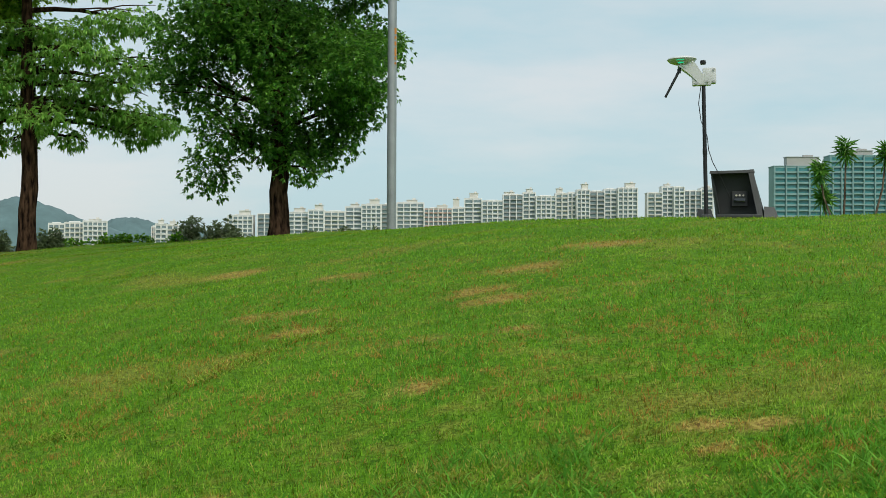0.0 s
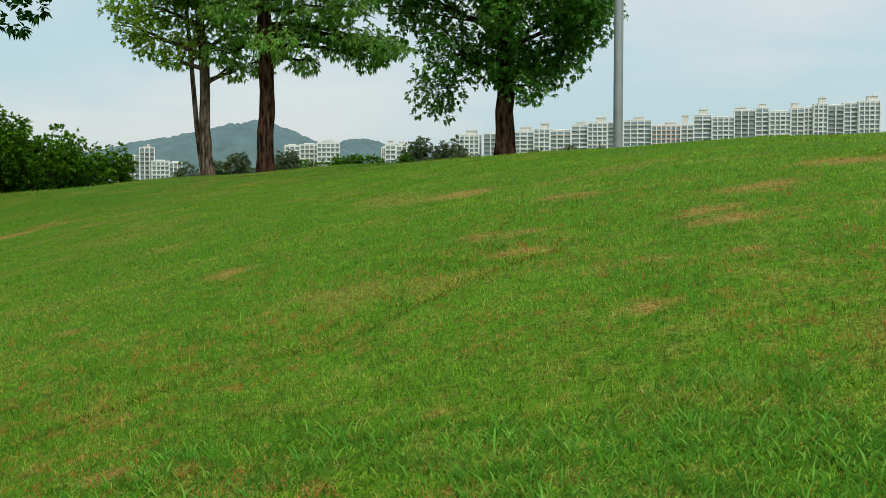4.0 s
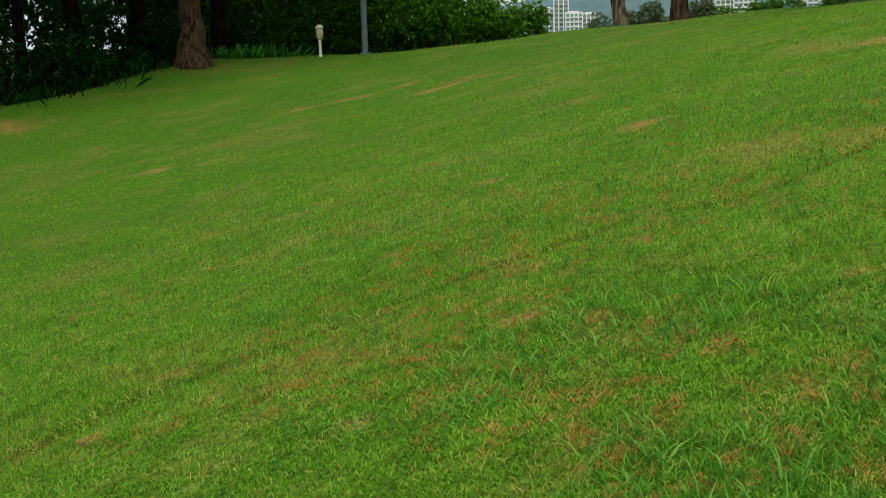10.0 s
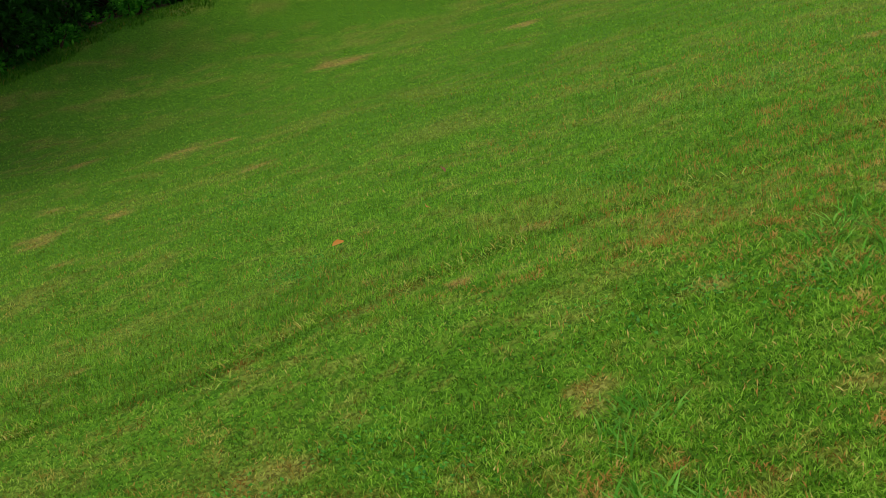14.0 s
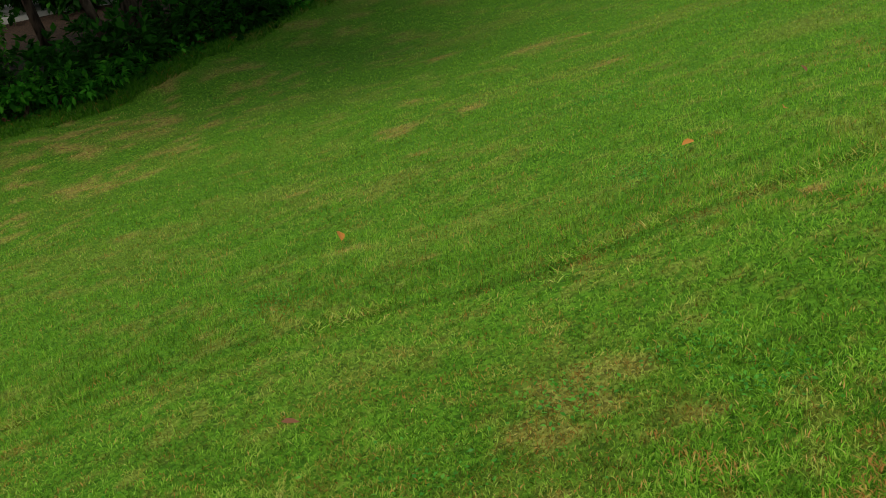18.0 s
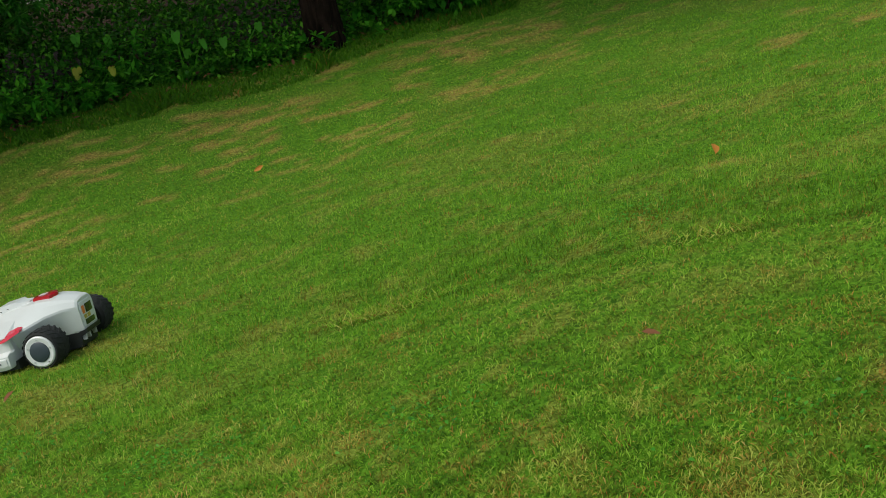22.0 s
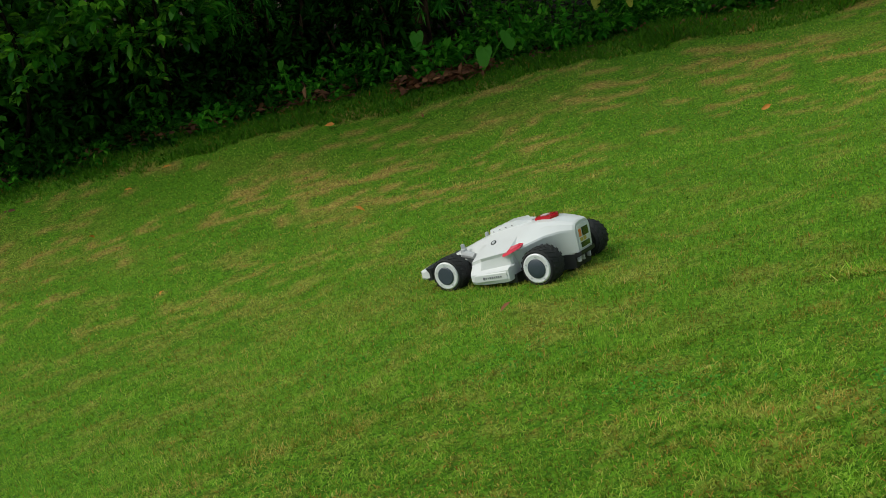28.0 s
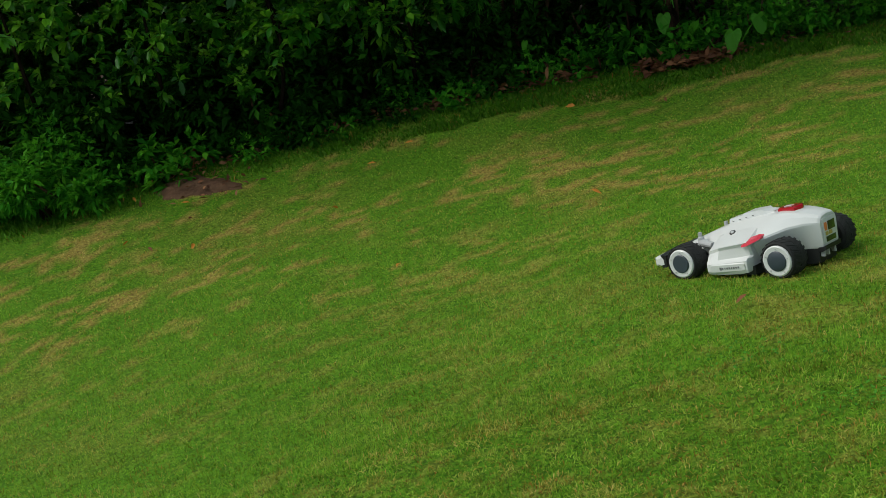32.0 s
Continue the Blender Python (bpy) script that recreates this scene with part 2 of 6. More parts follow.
# border of the lawn, seen from the tripod: bearing to the left of north, distance
BORDER = ((-180, 11), (-130, 12), (-90, 12), (-50, 11.5), (-20, 11), (-13.6, 10.6), (-5.8, 12), (2.5, 16), (12.8, 18), (20.3, 18.5), (31, 19), (37, 19.3),
          (41.5, 19.6), (46, 18), (50.3, 17), (57.4, 16), (63, 14.8), (67, 13.5), (72.7, 12), (79.5, 10.6), (85.2, 10), (90.6, 9.5),
          (100, 9.3), (110, 9), (121.6, 9), (130, 9), (141, 9), (155, 9.5), (180, 11))


def smooth(a, b, v):
    u = np.clip((v - a) / (b - a), 0, 1)
    return u * u * (3 - 2 * u)


def bearing(x, y):
    return np.degrees(np.arctan2(-x, y))


def border(x, y):
    """How far the lawn reaches in the direction of (x, y)."""
    return np.interp(bearing(x, y), [b[0] for b in BORDER], [b[1] for b in BORDER])


def hill(x, y):
    x, y = x / 10, y / 10
    terms = [x ** i * y ** (k - i) for k in range(5) for i in range(k + 1)]
    return sum(c * t for c, t in zip(HILL, terms))


def height(x, y):
    """Height of the ground at plan points (arrays)."""
    x, y = np.asarray(x, float), np.asarray(y, float)
    r = np.maximum(np.hypot(x, y), 1e-6)
    e = border(x, y)
    k = np.minimum(1, e / r)
    over = np.maximum(0, r - e)
    az = bearing(x, y)
    crest = smooth(-75, -45, az) * (1 - smooth(38, 60, az))
    fall = crest * np.minimum(0.13 * over * smooth(0, 3, over), 9) - (1 - crest) * np.minimum(0.02 * over, 0.6)
    bumps = 0.012 * (np.sin(2.1 * x + 1.3 * np.sin(1.7 * y)) + np.sin(2.9 * y + 1.1 * np.sin(2.3 * x + 1))) * smooth(0.5, 2, r)
    far = 1 - smooth(25, 60, r)
    z = hill(x * k, y * k) - fall + bumps * far
    # an even spot on the lower slope, where the mower stands
    a = np.radians(254.2)
    ahead, left = (x + 4.337) * np.cos(a) + (y + 1.253) * np.sin(a), -(x + 4.337) * np.sin(a) + (y + 1.253) * np.cos(a)
    even = 0.213 - 0.0945 * ahead + 0.135 * left
    return z + (even - z) * (1 - smooth(0.35, 1.3, np.hypot(ahead, left)))


def noise2(x, y, size, seed=0):
    """Smooth value noise in the plan, 0 to 1 (arrays)."""
    u, v = x / size + 37.1 * seed, y / size - 17.3 * seed
    i, j = np.floor(u), np.floor(v)
    a, b = u - i, v - j
    a, b = a * a * (3 - 2 * a), b * b * (3 - 2 * b)

    def cell(p, q):
        h = np.sin(p * 127.1 + q * 311.7 + seed * 74.7) * 43758.5453
        return h - np.floor(h)
    return (cell(i, j) * (1 - a) + cell(i + 1, j) * a) * (1 - b) + (cell(i, j + 1) * (1 - a) + cell(i + 1, j + 1) * a) * b


# ---- building helpers ----
def link_mesh(name, me, mat, parent, label, sharp=35):
    if mat is not None:
        me.materials.append(M[mat] if isinstance(mat, str) else mat)
    if sharp is not None:
        me.shade_smooth()
        me.set_sharp_from_angle(angle=radians(sharp))
    ob = new(name, me)
    if parent is not None:
        ob.parent = parent
    if label:
        ob["label"] = label
    return ob


def part(name, bm, mat, parent=None, label="", sharp=35):
    """Links a bmesh as ONE mesh object, under a thing or under a part."""
    bmesh.ops.recalc_face_normals(bm, faces=bm.faces)
    me = bpy.data.meshes.new(name)
    bm.to_mesh(me)
    bm.free()
    return link_mesh(name, me, mat, parent, label, sharp)


def thing(name, m, label, category, group="", kind=""):
    """An Empty at the base of a thing."""
    ob = new(name)
    ob.matrix_world = m
    return tagged(ob, label, category, group, kind)


def np_mesh(name, verts, faces, mat, parent=None, label="", values=None, smooth=False):
    """A large mesh from arrays: verts (n, 3), faces (m, 3 or 4)."""
    me = bpy.data.meshes.new(name)
    n, k = faces.shape
    me.vertices.add(len(verts))
    me.vertices.foreach_set("co", np.ascontiguousarray(verts, dtype=np.float32).ravel())
    me.loops.add(n * k)
    me.loops.foreach_set("vertex_index", np.ascontiguousarray(faces, dtype=np.int32).ravel())
    me.polygons.add(n)
    me.polygons.foreach_set("loop_start", np.arange(0, n * k, k, dtype=np.int32))
    for key, v in (values or {}).items():
        me.attributes.new(key, "FLOAT", "POINT").data.foreach_set("value", np.ascontiguousarray(v, dtype=np.float32))
    me.update(calc_edges=True)
    if smooth:
        me.shade_smooth()
    return link_mesh(name, me, mat, parent, label, None)


def box(bm, cx, cy, cz, sx, sy, sz, bevel=0.0, turn=None):
    made = bmesh.ops.create_cube(bm, size=1.0)["verts"]
    m = Matrix.Translation((cx, cy, cz)) @ (turn or Matrix.Identity(4)) @ Matrix.Diagonal((sx, sy, sz, 1))
    bmesh.ops.transform(bm, matrix=m, verts=made)
    if bevel:
        edges = list({e for v in made for e in v.link_edges})
        bmesh.ops.bevel(bm, geom=edges, offset=bevel, segments=2, affect="EDGES", profile=0.6)
    return bm


def boxes(*rows, bevel=0.0):
    bm = bmesh.new()
    for r in rows:
        box(bm, *r, bevel=bevel)
    return bm


def lathe(profile, n=24, axis="z"):
    """Turns a profile of (radius, height) round an axis."""
    bm = bmesh.new()
    rings = []
    for r, h in profile:
        ring = []
        for i in range(n):
            a = 2 * math.pi * i / n
            p = (r * math.cos(a), r * math.sin(a), h)
            ring.append(bm.verts.new(p if axis == "z" else (p[0], h, p[1])))
        rings.append(ring)
    for a, b in zip(rings, rings[1:]):
        for i in range(n):
            bm.faces.new((a[i], a[(i + 1) % n], b[(i + 1) % n], b[i]))
    bm.faces.new(rings[0][::-1])
    bm.faces.new(rings[-1])
    return bm


def loft(sections, close=True):
    """Skins closed rings of points with the same count."""
    bm = bmesh.new()
    rings = [[bm.verts.new(p) for p in s] for s in sections]
    n = len(rings[0])
    for a, b in zip(rings, rings[1:]):
        for i in range(n):
            bm.faces.new((a[i], a[(i + 1) % n], b[(i + 1) % n], b[i]))
    if close:
        bm.faces.new(rings[0][::-1])
        bm.faces.new(rings[-1])
    return bm


def tube(path, radii, n=9, bm=None, wobble=0.0, seed=0):
    """A tapering round limb along a path of points."""
    bm = bm or bmesh.new()
    rnd = random.Random(seed)
    path = [Vector(p) for p in path]
    rings = []
    side = Vector((1, 0.2, 0.1))
    for i, p in enumerate(path):
        d = (path[min(i + 1, len(path) - 1)] - path[max(i - 1, 0)]).normalized()
        u = (side - d * side.dot(d)).normalized()
        v = d.cross(u)
        side = u
        rings.append([bm.verts.new(p + (u * math.cos(2 * math.pi * k / n) + v * math.sin(2 * math.pi * k / n)) * radii[i] * (1 + wobble * rnd.uniform(-1, 1))) for k in range(n)])
    for a, b in zip(rings, rings[1:]):
        for k in range(n):
            bm.faces.new((a[k], a[(k + 1) % n], b[(k + 1) % n], b[k]))
    bm.faces.new(rings[0][::-1])
    bm.faces.new(rings[-1])
    return bm


RNG = np.random.default_rng(7)


def unit(v):
    return v / np.maximum(np.linalg.norm(v, axis=-1, keepdims=True), 1e-9)


def leaves(P, D, L, W, fold=0.12, droop=0.15, simple=False):
    """Leaf blades, each folded on its midrib: bases P, directions D, lengths L, widths W. Gives verts and faces."""
    n = len(P)
    D = unit(D)
    S = unit(np.cross(D, RNG.normal(0, 0.35, (n, 3)) + np.array([0, 0, 1.0])))
    N = np.cross(S, D)
    L, W = np.broadcast_to(L, n)[:, None], np.broadcast_to(W, n)[:, None]
    down = np.array([0, 0, -1.0]) * L * droop
    if simple:
        v = np.stack([P, P + 0.5 * L * D + 0.5 * W * S + fold * W * N + down * 0.2, P + L * D + down, P + 0.5 * L * D - 0.5 * W * S + fold * W * N + down * 0.2], 1)
        return v.reshape(-1, 3), np.arange(n * 4).reshape(n, 4)
    v = np.stack([P, P + 0.32 * L * D + 0.38 * W * S + fold * W * N, P + 0.68 * L * D + 0.48 * W * S + fold * W * N + down * 0.4, P + L * D + down,
                  P + 0.68 * L * D - 0.48 * W * S + fold * W * N + down * 0.4, P + 0.32 * L * D - 0.38 * W * S + fold * W * N], 1)
    k = np.arange(n)[:, None] * 6
    f = np.concatenate([k + np.array([0, 1, 2, 3]), k + np.array([0, 3, 4, 5])], 0)
    return v.reshape(-1, 3), f


def whorls(P, D, count, spread, L, W, **more):
    """Tufts of leaves: at each point P a ring of count leaves that open round D."""
    n = len(P)
    P, D = np.repeat(P, count, 0), unit(np.repeat(D, count, 0))
    dirs = unit(D + spread * unit(RNG.normal(0, 1, (n * count, 3))))
    s = RNG.uniform(0.65, 1.15, n * count)
    return leaves(P, dirs, L * s, W * s, **more)


def lump_points(lumps, per_area, inner=0.75):
    """Points in the outer shell of overlapping lumps (x, y, z, rx, ry, rz), and the way out."""
    P, D = [], []
    for x, y, z, rx, ry, rz in lumps:
        n = max(3, int(per_area * 4 * math.pi * ((rx * ry + rx * rz + ry * rz) / 3)))
        d = unit(RNG.normal(0, 1, (n, 3)))
        s = RNG.uniform(inner, 1.03, (n, 1)) * (1 + 0.12 * np.sin(5 * d[:, :1] + 3 * d[:, 1:2] + x))
        P.append(np.array([x, y, z]) + d * s * np.array([rx, ry, rz]))
        D.append(d)
    return np.concatenate(P), np.concatenate(D)


# ---- ground: one sheet from under the tripod to the horizon ----
DRY_CREST = ((-0.74, 6.22, 0.09), (-0.67, 5.62, 0.15), (-1.01, 6.23, 0.12), (-0.64, 7.39, 0.19), (1.02, 7.36, 0.33), (0.26, 5.83, 0.18), (-0.10, 4.17, 0.09), (0.74, 3.42, 0.08), (0.91, 3.36, 0.07), (0.73, 3.19, 0.05), (-1.45, 8.45, 0.16), (-0.86, 5.19, 0.05), (-1.47, 8.55, 0.25), (-0.63, 7.30, 0.17), (0.17, 6.11, 0.19), (0.92, 7.59, 0.22), (0.48, 6.65, 0.22), (-3.32, 10.52, 0.16), (-2.37, 6.16, 0.06), (-6.60, 12.11, 0.26), (-5.21, 14.38, 0.18), (-0.08, 4.94, 0.09), (0.30, 4.95, 0.07))
DRY_UPPER = ((-2.76, 5.20, 0.08), (-6.96, 12.57, 0.27), (-7.91, 12.60, 0.14), (-8.25, 12.00, 0.17), (-8.56, 11.44, 0.17), (-1.51, 3.02, 0.07), (-1.26, 3.02, 0.06), (-0.60, 2.53, 0.04), (-0.89, 2.35, 0.07), (-0.24, 2.76, 0.04), (-0.65, 3.34, 0.05), (-5.69, 11.25, 0.18), (-9.46, 7.39, 0.17), (-12.78, 9.46, 0.22), (-12.43, 10.37, 0.34), (-6.82, 11.64, 0.32), (-8.07, 8.42, 0.14), (-2.40, 6.25, 0.13), (-2.83, 5.25, 0.08), (-1.64, 2.34, 0.04), (-0.92, 2.31, 0.07), (-1.61, 1.82, 0.04), (-1.53, 1.76, 0.04))
DRY_MIDDLE = ((-1.06, 2.01, 0.03), (-2.50, 2.28, 0.03), (-0.99, 2.86, 0.04), (-7.62, 4.68, 0.09), (-6.22, 3.11, 0.11), (-7.10, 3.04, 0.09), (-6.38, 2.67, 0.13), (-8.55, 4.00, 0.11), (-7.71, 4.39, 0.17), (-4.07, 1.44, 0.05), (-3.51, 1.51, 0.03), (-10.25, 2.71, 0.19), (-8.77, 1.79, 0.13), (-6.15, 4.02, 0.10), (-9.49, 7.27, 0.28), (-2.09, 1.26, 0.11), (-2.11, 1.16, 0.08), (-2.00, 1.33, 0.05), (-1.73, 1.27, 0.06), (-1.59, 1.84, 0.04), (-2.68, 2.79, 0.05), (-3.58, 0.74, 0.03))
DRY_NEAR = ((-1.88, 1.06, 0.06), (-7.15, 3.07, 0.09), (-6.25, 2.58, 0.10), (-5.31, 2.30, 0.08), (-5.87, 0.62, 0.04), (-5.52, 0.74, 0.05), (-5.83, 0.93, 0.06), (-8.87, 1.78, 0.09), (-8.39, 0.12, 0.12), (-9.10, -0.22, 0.13), (-8.98, 0.71, 0.24), (-8.31, -0.65, 0.16), (-6.93, 0.88, 0.06), (-4.49, 0.06, 0.05), (-3.82, -0.30, 0.08), (-2.03, 1.15, 0.10), (-1.93, 1.18, 0.05), (-1.98, 1.02, 0.06), (-2.05, 1.33, 0.05), (-1.66, 0.92, 0.02), (-1.55, 0.89, 0.02), (-5.43, 1.68, 0.08))
DRY_LOWER = ((-5.50, 0.72, 0.03), (-6.74, 0.86, 0.04), (-9.41, 0.10, 0.14), (-8.47, -0.03, 0.16), (-7.48, -1.51, 0.07), (-5.93, -1.29, 0.08), (-5.36, -1.72, 0.14), (-4.53, -0.66, 0.05), (-4.18, -0.93, 0.11), (-3.74, -1.04, 0.12), (-2.52, -0.23, 0.04), (-8.38, -0.53, 0.16), (-8.27, -0.94, 0.08), (-7.94, -1.15, 0.16), (-7.74, -2.36, 0.16), (-6.78, -1.52, 0.14), (-6.04, -2.88, 0.26), (-5.46, -3.10, 0.22), (-6.93, -3.37, 0.11), (-6.78, 0.87, 0.05), (-5.77, 0.92, 0.06), (-2.53, -0.27, 0.03))
DRY_EDGE = ((-2.30, -0.18, 0.04), (-3.64, -0.97, 0.12), (-3.67, -1.13, 0.08), (-2.75, -0.98, 0.03), (-2.15, -0.31, 0.04), (-5.69, -4.76, 0.22), (-6.80, -5.16, 0.14), (-7.25, -4.54, 0.06), (-6.97, -3.42, 0.19), (-6.04, -2.63, 0.16), (-5.58, -3.04, 0.16), (-4.24, -4.29, 0.18), (-4.69, -4.18, 0.12), (-7.53, -1.52, 0.09), (-7.50, -2.23, 0.15), (-5.98, -1.29, 0.05), (-4.06, -0.73, 0.13), (-2.74, -0.95, 0.04), (-4.92, -3.68, 0.18), (-2.94, -3.22, 0.07), (-7.05, -2.49, 0.15), (-4.10, -1.76, 0.09))
DRY = DRY_CREST + DRY_UPPER + DRY_MIDDLE + DRY_NEAR + DRY_LOWER + DRY_EDGE


def dryness(x, y, detail=1.0):
    """Straw-coloured, thin turf: the worn patches, broken up, and a general mottle."""
    az, r = bearing(x, y), np.hypot(x, y)
    along, across = np.radians(az) * 8.5, r + 0.01 * az  # the cuts run along the wood edge
    fine = 0.6 * noise2(along * 0.26, across, 0.042, 3) + 0.4 * noise2(along * 0.33, across, 0.02, 6)
    ragged = 0.5 * fine + 0.25 * noise2(x, y, 0.09, 6) + 0.25 * noise2(x, y, 0.03, 5)
    fine, ragged = 0.5 + (fine - 0.5) * detail, 0.5 + (ragged - 0.5) * detail
    d = np.zeros_like(x)
    for px, py, pr in DRY:
        pd = math.hypot(px, py)
        u, v = ((x - px) * py - (y - py) * px) / pd, ((x - px) * px + (y - py) * py) / pd
        q = (u / (1.2 * pr + 0.02)) ** 2 + (v / ((0.4 if py < 1 and pd > 5 else 0.85) * pr + 0.025)) ** 2
        d = np.maximum(d, np.exp(-q * 0.8))
    d = smooth(0.32, 0.85, d * (0.12 + 1.5 * ragged)) * (1 - 0.15 * smooth(40, 70, az) - 0.3 * smooth(75, 90, az))
    mottle = 0.55 * noise2(x, y, 0.7, 1) + 0.3 * noise2(x, y, 0.22, 2) + 0.15 * noise2(x, y, 0.06, 4)
    near_wood = smooth(55, 85, az) * smooth(4.2, 2.0, border(x, y) - r)
    area = 0.5 * noise2(along * 0.4, across, 0.35, 41) + 0.5 * noise2(along * 0.3, across, 0.11, 42)
    streak = smooth(0.53, 0.68, fine * (0.55 + 0.75 * area)) * (0.3 + 0.5 * near_wood)
    return np.clip(np.maximum(np.maximum(d * (0.9 - 0.25 * smooth(60, 90, az)) * (1 - 0.35 * smooth(3.5, 2.4, r)), streak), smooth(0.58, 0.85, mottle) * (0.2 + 0.22 * (1 - smooth(30, 60, az)))), 0, 1)


def bareness(x, y):
    """Open soil and leaf mould under the wood, past the border of the lawn."""
    az, over = bearing(x, y), np.hypot(x, y) - border(x, y)
    edge = over - 0.3 + 0.6 * (noise2(x, y, 0.5, 8) - 0.5)
    return smooth(0.0, 0.5, edge) * smooth(40, 46, az)


ANGLES = np.radians(np.concatenate([np.arange(-30, 40, 1.0), np.arange(40, 145, 0.6), np.arange(145, 150, 1.0), np.arange(150, 330, 4.0)]))
RADII = np.concatenate([np.geomspace(0.3, 1.65, 26), np.geomspace(1.7, 14, 180), np.geomspace(14.3, 30, 40), np.geomspace(32, 4200, 34)])
gr, ga = np.meshgrid(RADII, ANGLES, indexing="ij")
gx, gy = -np.sin(ga) * gr, np.cos(ga) * gr
gz = height(gx, gy)
verts = np.stack([gx, gy, gz], -1).reshape(-1, 3)
na = len(ANGLES)
i, j = np.meshgrid(np.arange(len(RADII) - 1), np.arange(na), indexing="ij")
j2 = (j + 1) % na
quads = np.stack([i * na + j, (i + 1) * na + j, (i + 1) * na + j2, i * na + j2], -1).reshape(-1, 4)
verts = np.concatenate([verts, [[0, 0, height(0.0, 0.0)]]])
spot, k0 = len(verts) - 1, np.arange(0, na, 2)
quads = np.concatenate([quads, np.stack([np.full(len(k0), spot), k0, (k0 + 1) % na, (k0 + 2) % na], -1)])
fx, fy = verts[:, 0], verts[:, 1]
ground = np_mesh("ground", verts, quads[:, ::-1], "soil_turf", values={"dry": dryness(fx, fy) * 0.9, "bare": bareness(fx, fy)}, smooth=True)
tagged(ground, "mown grassy hillside with dry straw-coloured patches", "ground", kind="structure")


def blades(x, y, h, w, lean, dry, tone, bend=0.5):
    """Blades of grass, five points each: a bent, tapering strip."""
    n = len(x)
    z = height(x, y)
    a, f = RNG.uniform(0, 2 * np.pi, n), RNG.uniform(0, 2 * np.pi, n)
    out = np.stack([np.cos(a) * np.sin(lean), np.sin(a) * np.sin(lean), np.cos(lean)], -1)
    side = np.stack([-np.sin(f), np.cos(f), np.zeros(n)], -1) * (w / 2)[:, None]
    base = np.stack([x, y, z - 0.004], -1)
    mid = base + out * (h * 0.55)[:, None]
    tip = mid + unit(out + np.stack([np.cos(a), np.sin(a), np.zeros(n)], -1) * bend) * (h * 0.5)[:, None]
    v = np.stack([base - side, base + side, mid - side * 0.8, mid + side * 0.8, tip], 1).reshape(-1, 3)
    k = np.arange(n)[:, None] * 5
    f1, f2, f3 = k + np.array([0, 1, 3]), k + np.array([0, 3, 2]), k + np.array([2, 3, 4])
    return v, np.concatenate([f1, f2, f3], 0), np.repeat(dry, 5), np.repeat(tone, 5)


def scatter(n, r0, r1, az0=-26.0, az1=149.0, power=1.0):
    """Plan points, denser towards the near lawn."""
    a = np.radians(RNG.uniform(az0, az1, n))
    u = RNG.uniform(0, 1, n)
    r = r0 * (r1 / r0) ** (u ** power)
    return -np.sin(a) * r, np.cos(a) * r, r


def leaflets(x, y, h, w, lean, dry, tone, kite):
    """Short cut blades: a narrow kite bent at its widest near by, a plain spike farther off."""
    n = len(x)
    z = height(x, y)
    a = RNG.uniform(0, 2 * np.pi, n)
    f = a + np.pi / 2 + RNG.normal(0, 0.8, n)
    out = np.stack([np.cos(a) * np.sin(lean), np.sin(a) * np.sin(lean), np.cos(lean)], -1)
    side = np.stack([np.cos(f), np.sin(f), RNG.normal(0, 0.2, n)], -1) * (w / 2)[:, None]
    base = np.stack([x, y, z + RNG.uniform(-0.004, 0.006, n)], -1)
    k = np.arange(n)[:, None]
    if kite:
        mid = base + out * (h * 0.5)[:, None]
        tip = mid + unit(out + np.stack([np.cos(a), np.sin(a), np.full(n, -0.35)], -1) * 0.6) * (h * 0.5)[:, None]
        v = np.stack([base, mid - side, mid + side, tip], 1).reshape(-1, 3)
        return v, np.concatenate([k * 4 + np.array([0, 2, 1]), k * 4 + np.array([1, 2, 3])], 0), np.repeat(dry, 4), np.repeat(tone, 4)
    v = np.stack([base - side, base + side, base + out * h[:, None]], 1).reshape(-1, 3)
    return v, k * 3 + np.array([0, 1, 2]), np.repeat(dry, 3), np.repeat(tone, 3)


# line of an earlier cut, from the crest down the slope
TRACK = ((-0.5, 5.61), (-0.88, 4.96), (-1.19, 4.4), (-1.6, 4.24), (-1.88, 3.81), (-2.07, 3.47), (-2.58, 2.66), (-2.74, 2.09), (-2.83, 1.62), (-3.1, 1.2), (-3.28, 0.86), (-3.45, 0.4), (-3.6, -0.1))


def beside_cut(x, y):
    """Distance from the line of the cut: positive on its uncut, uphill side."""
    best = np.full(len(x), 9.0)
    for (ax, ay), (bx, by) in zip(TRACK, TRACK[1:]):
        ux, uy = bx - ax, by - ay
        k = np.clip(((x - ax) * ux + (y - ay) * uy) / (ux * ux + uy * uy), 0, 1)
        dx, dy = x - ax - k * ux, y - ay - k * uy
        far = np.hypot(dx, dy)
        best = np.where(far < np.abs(best), np.where(ux * dy - uy * dx < 0, far, -far), best)
    return best


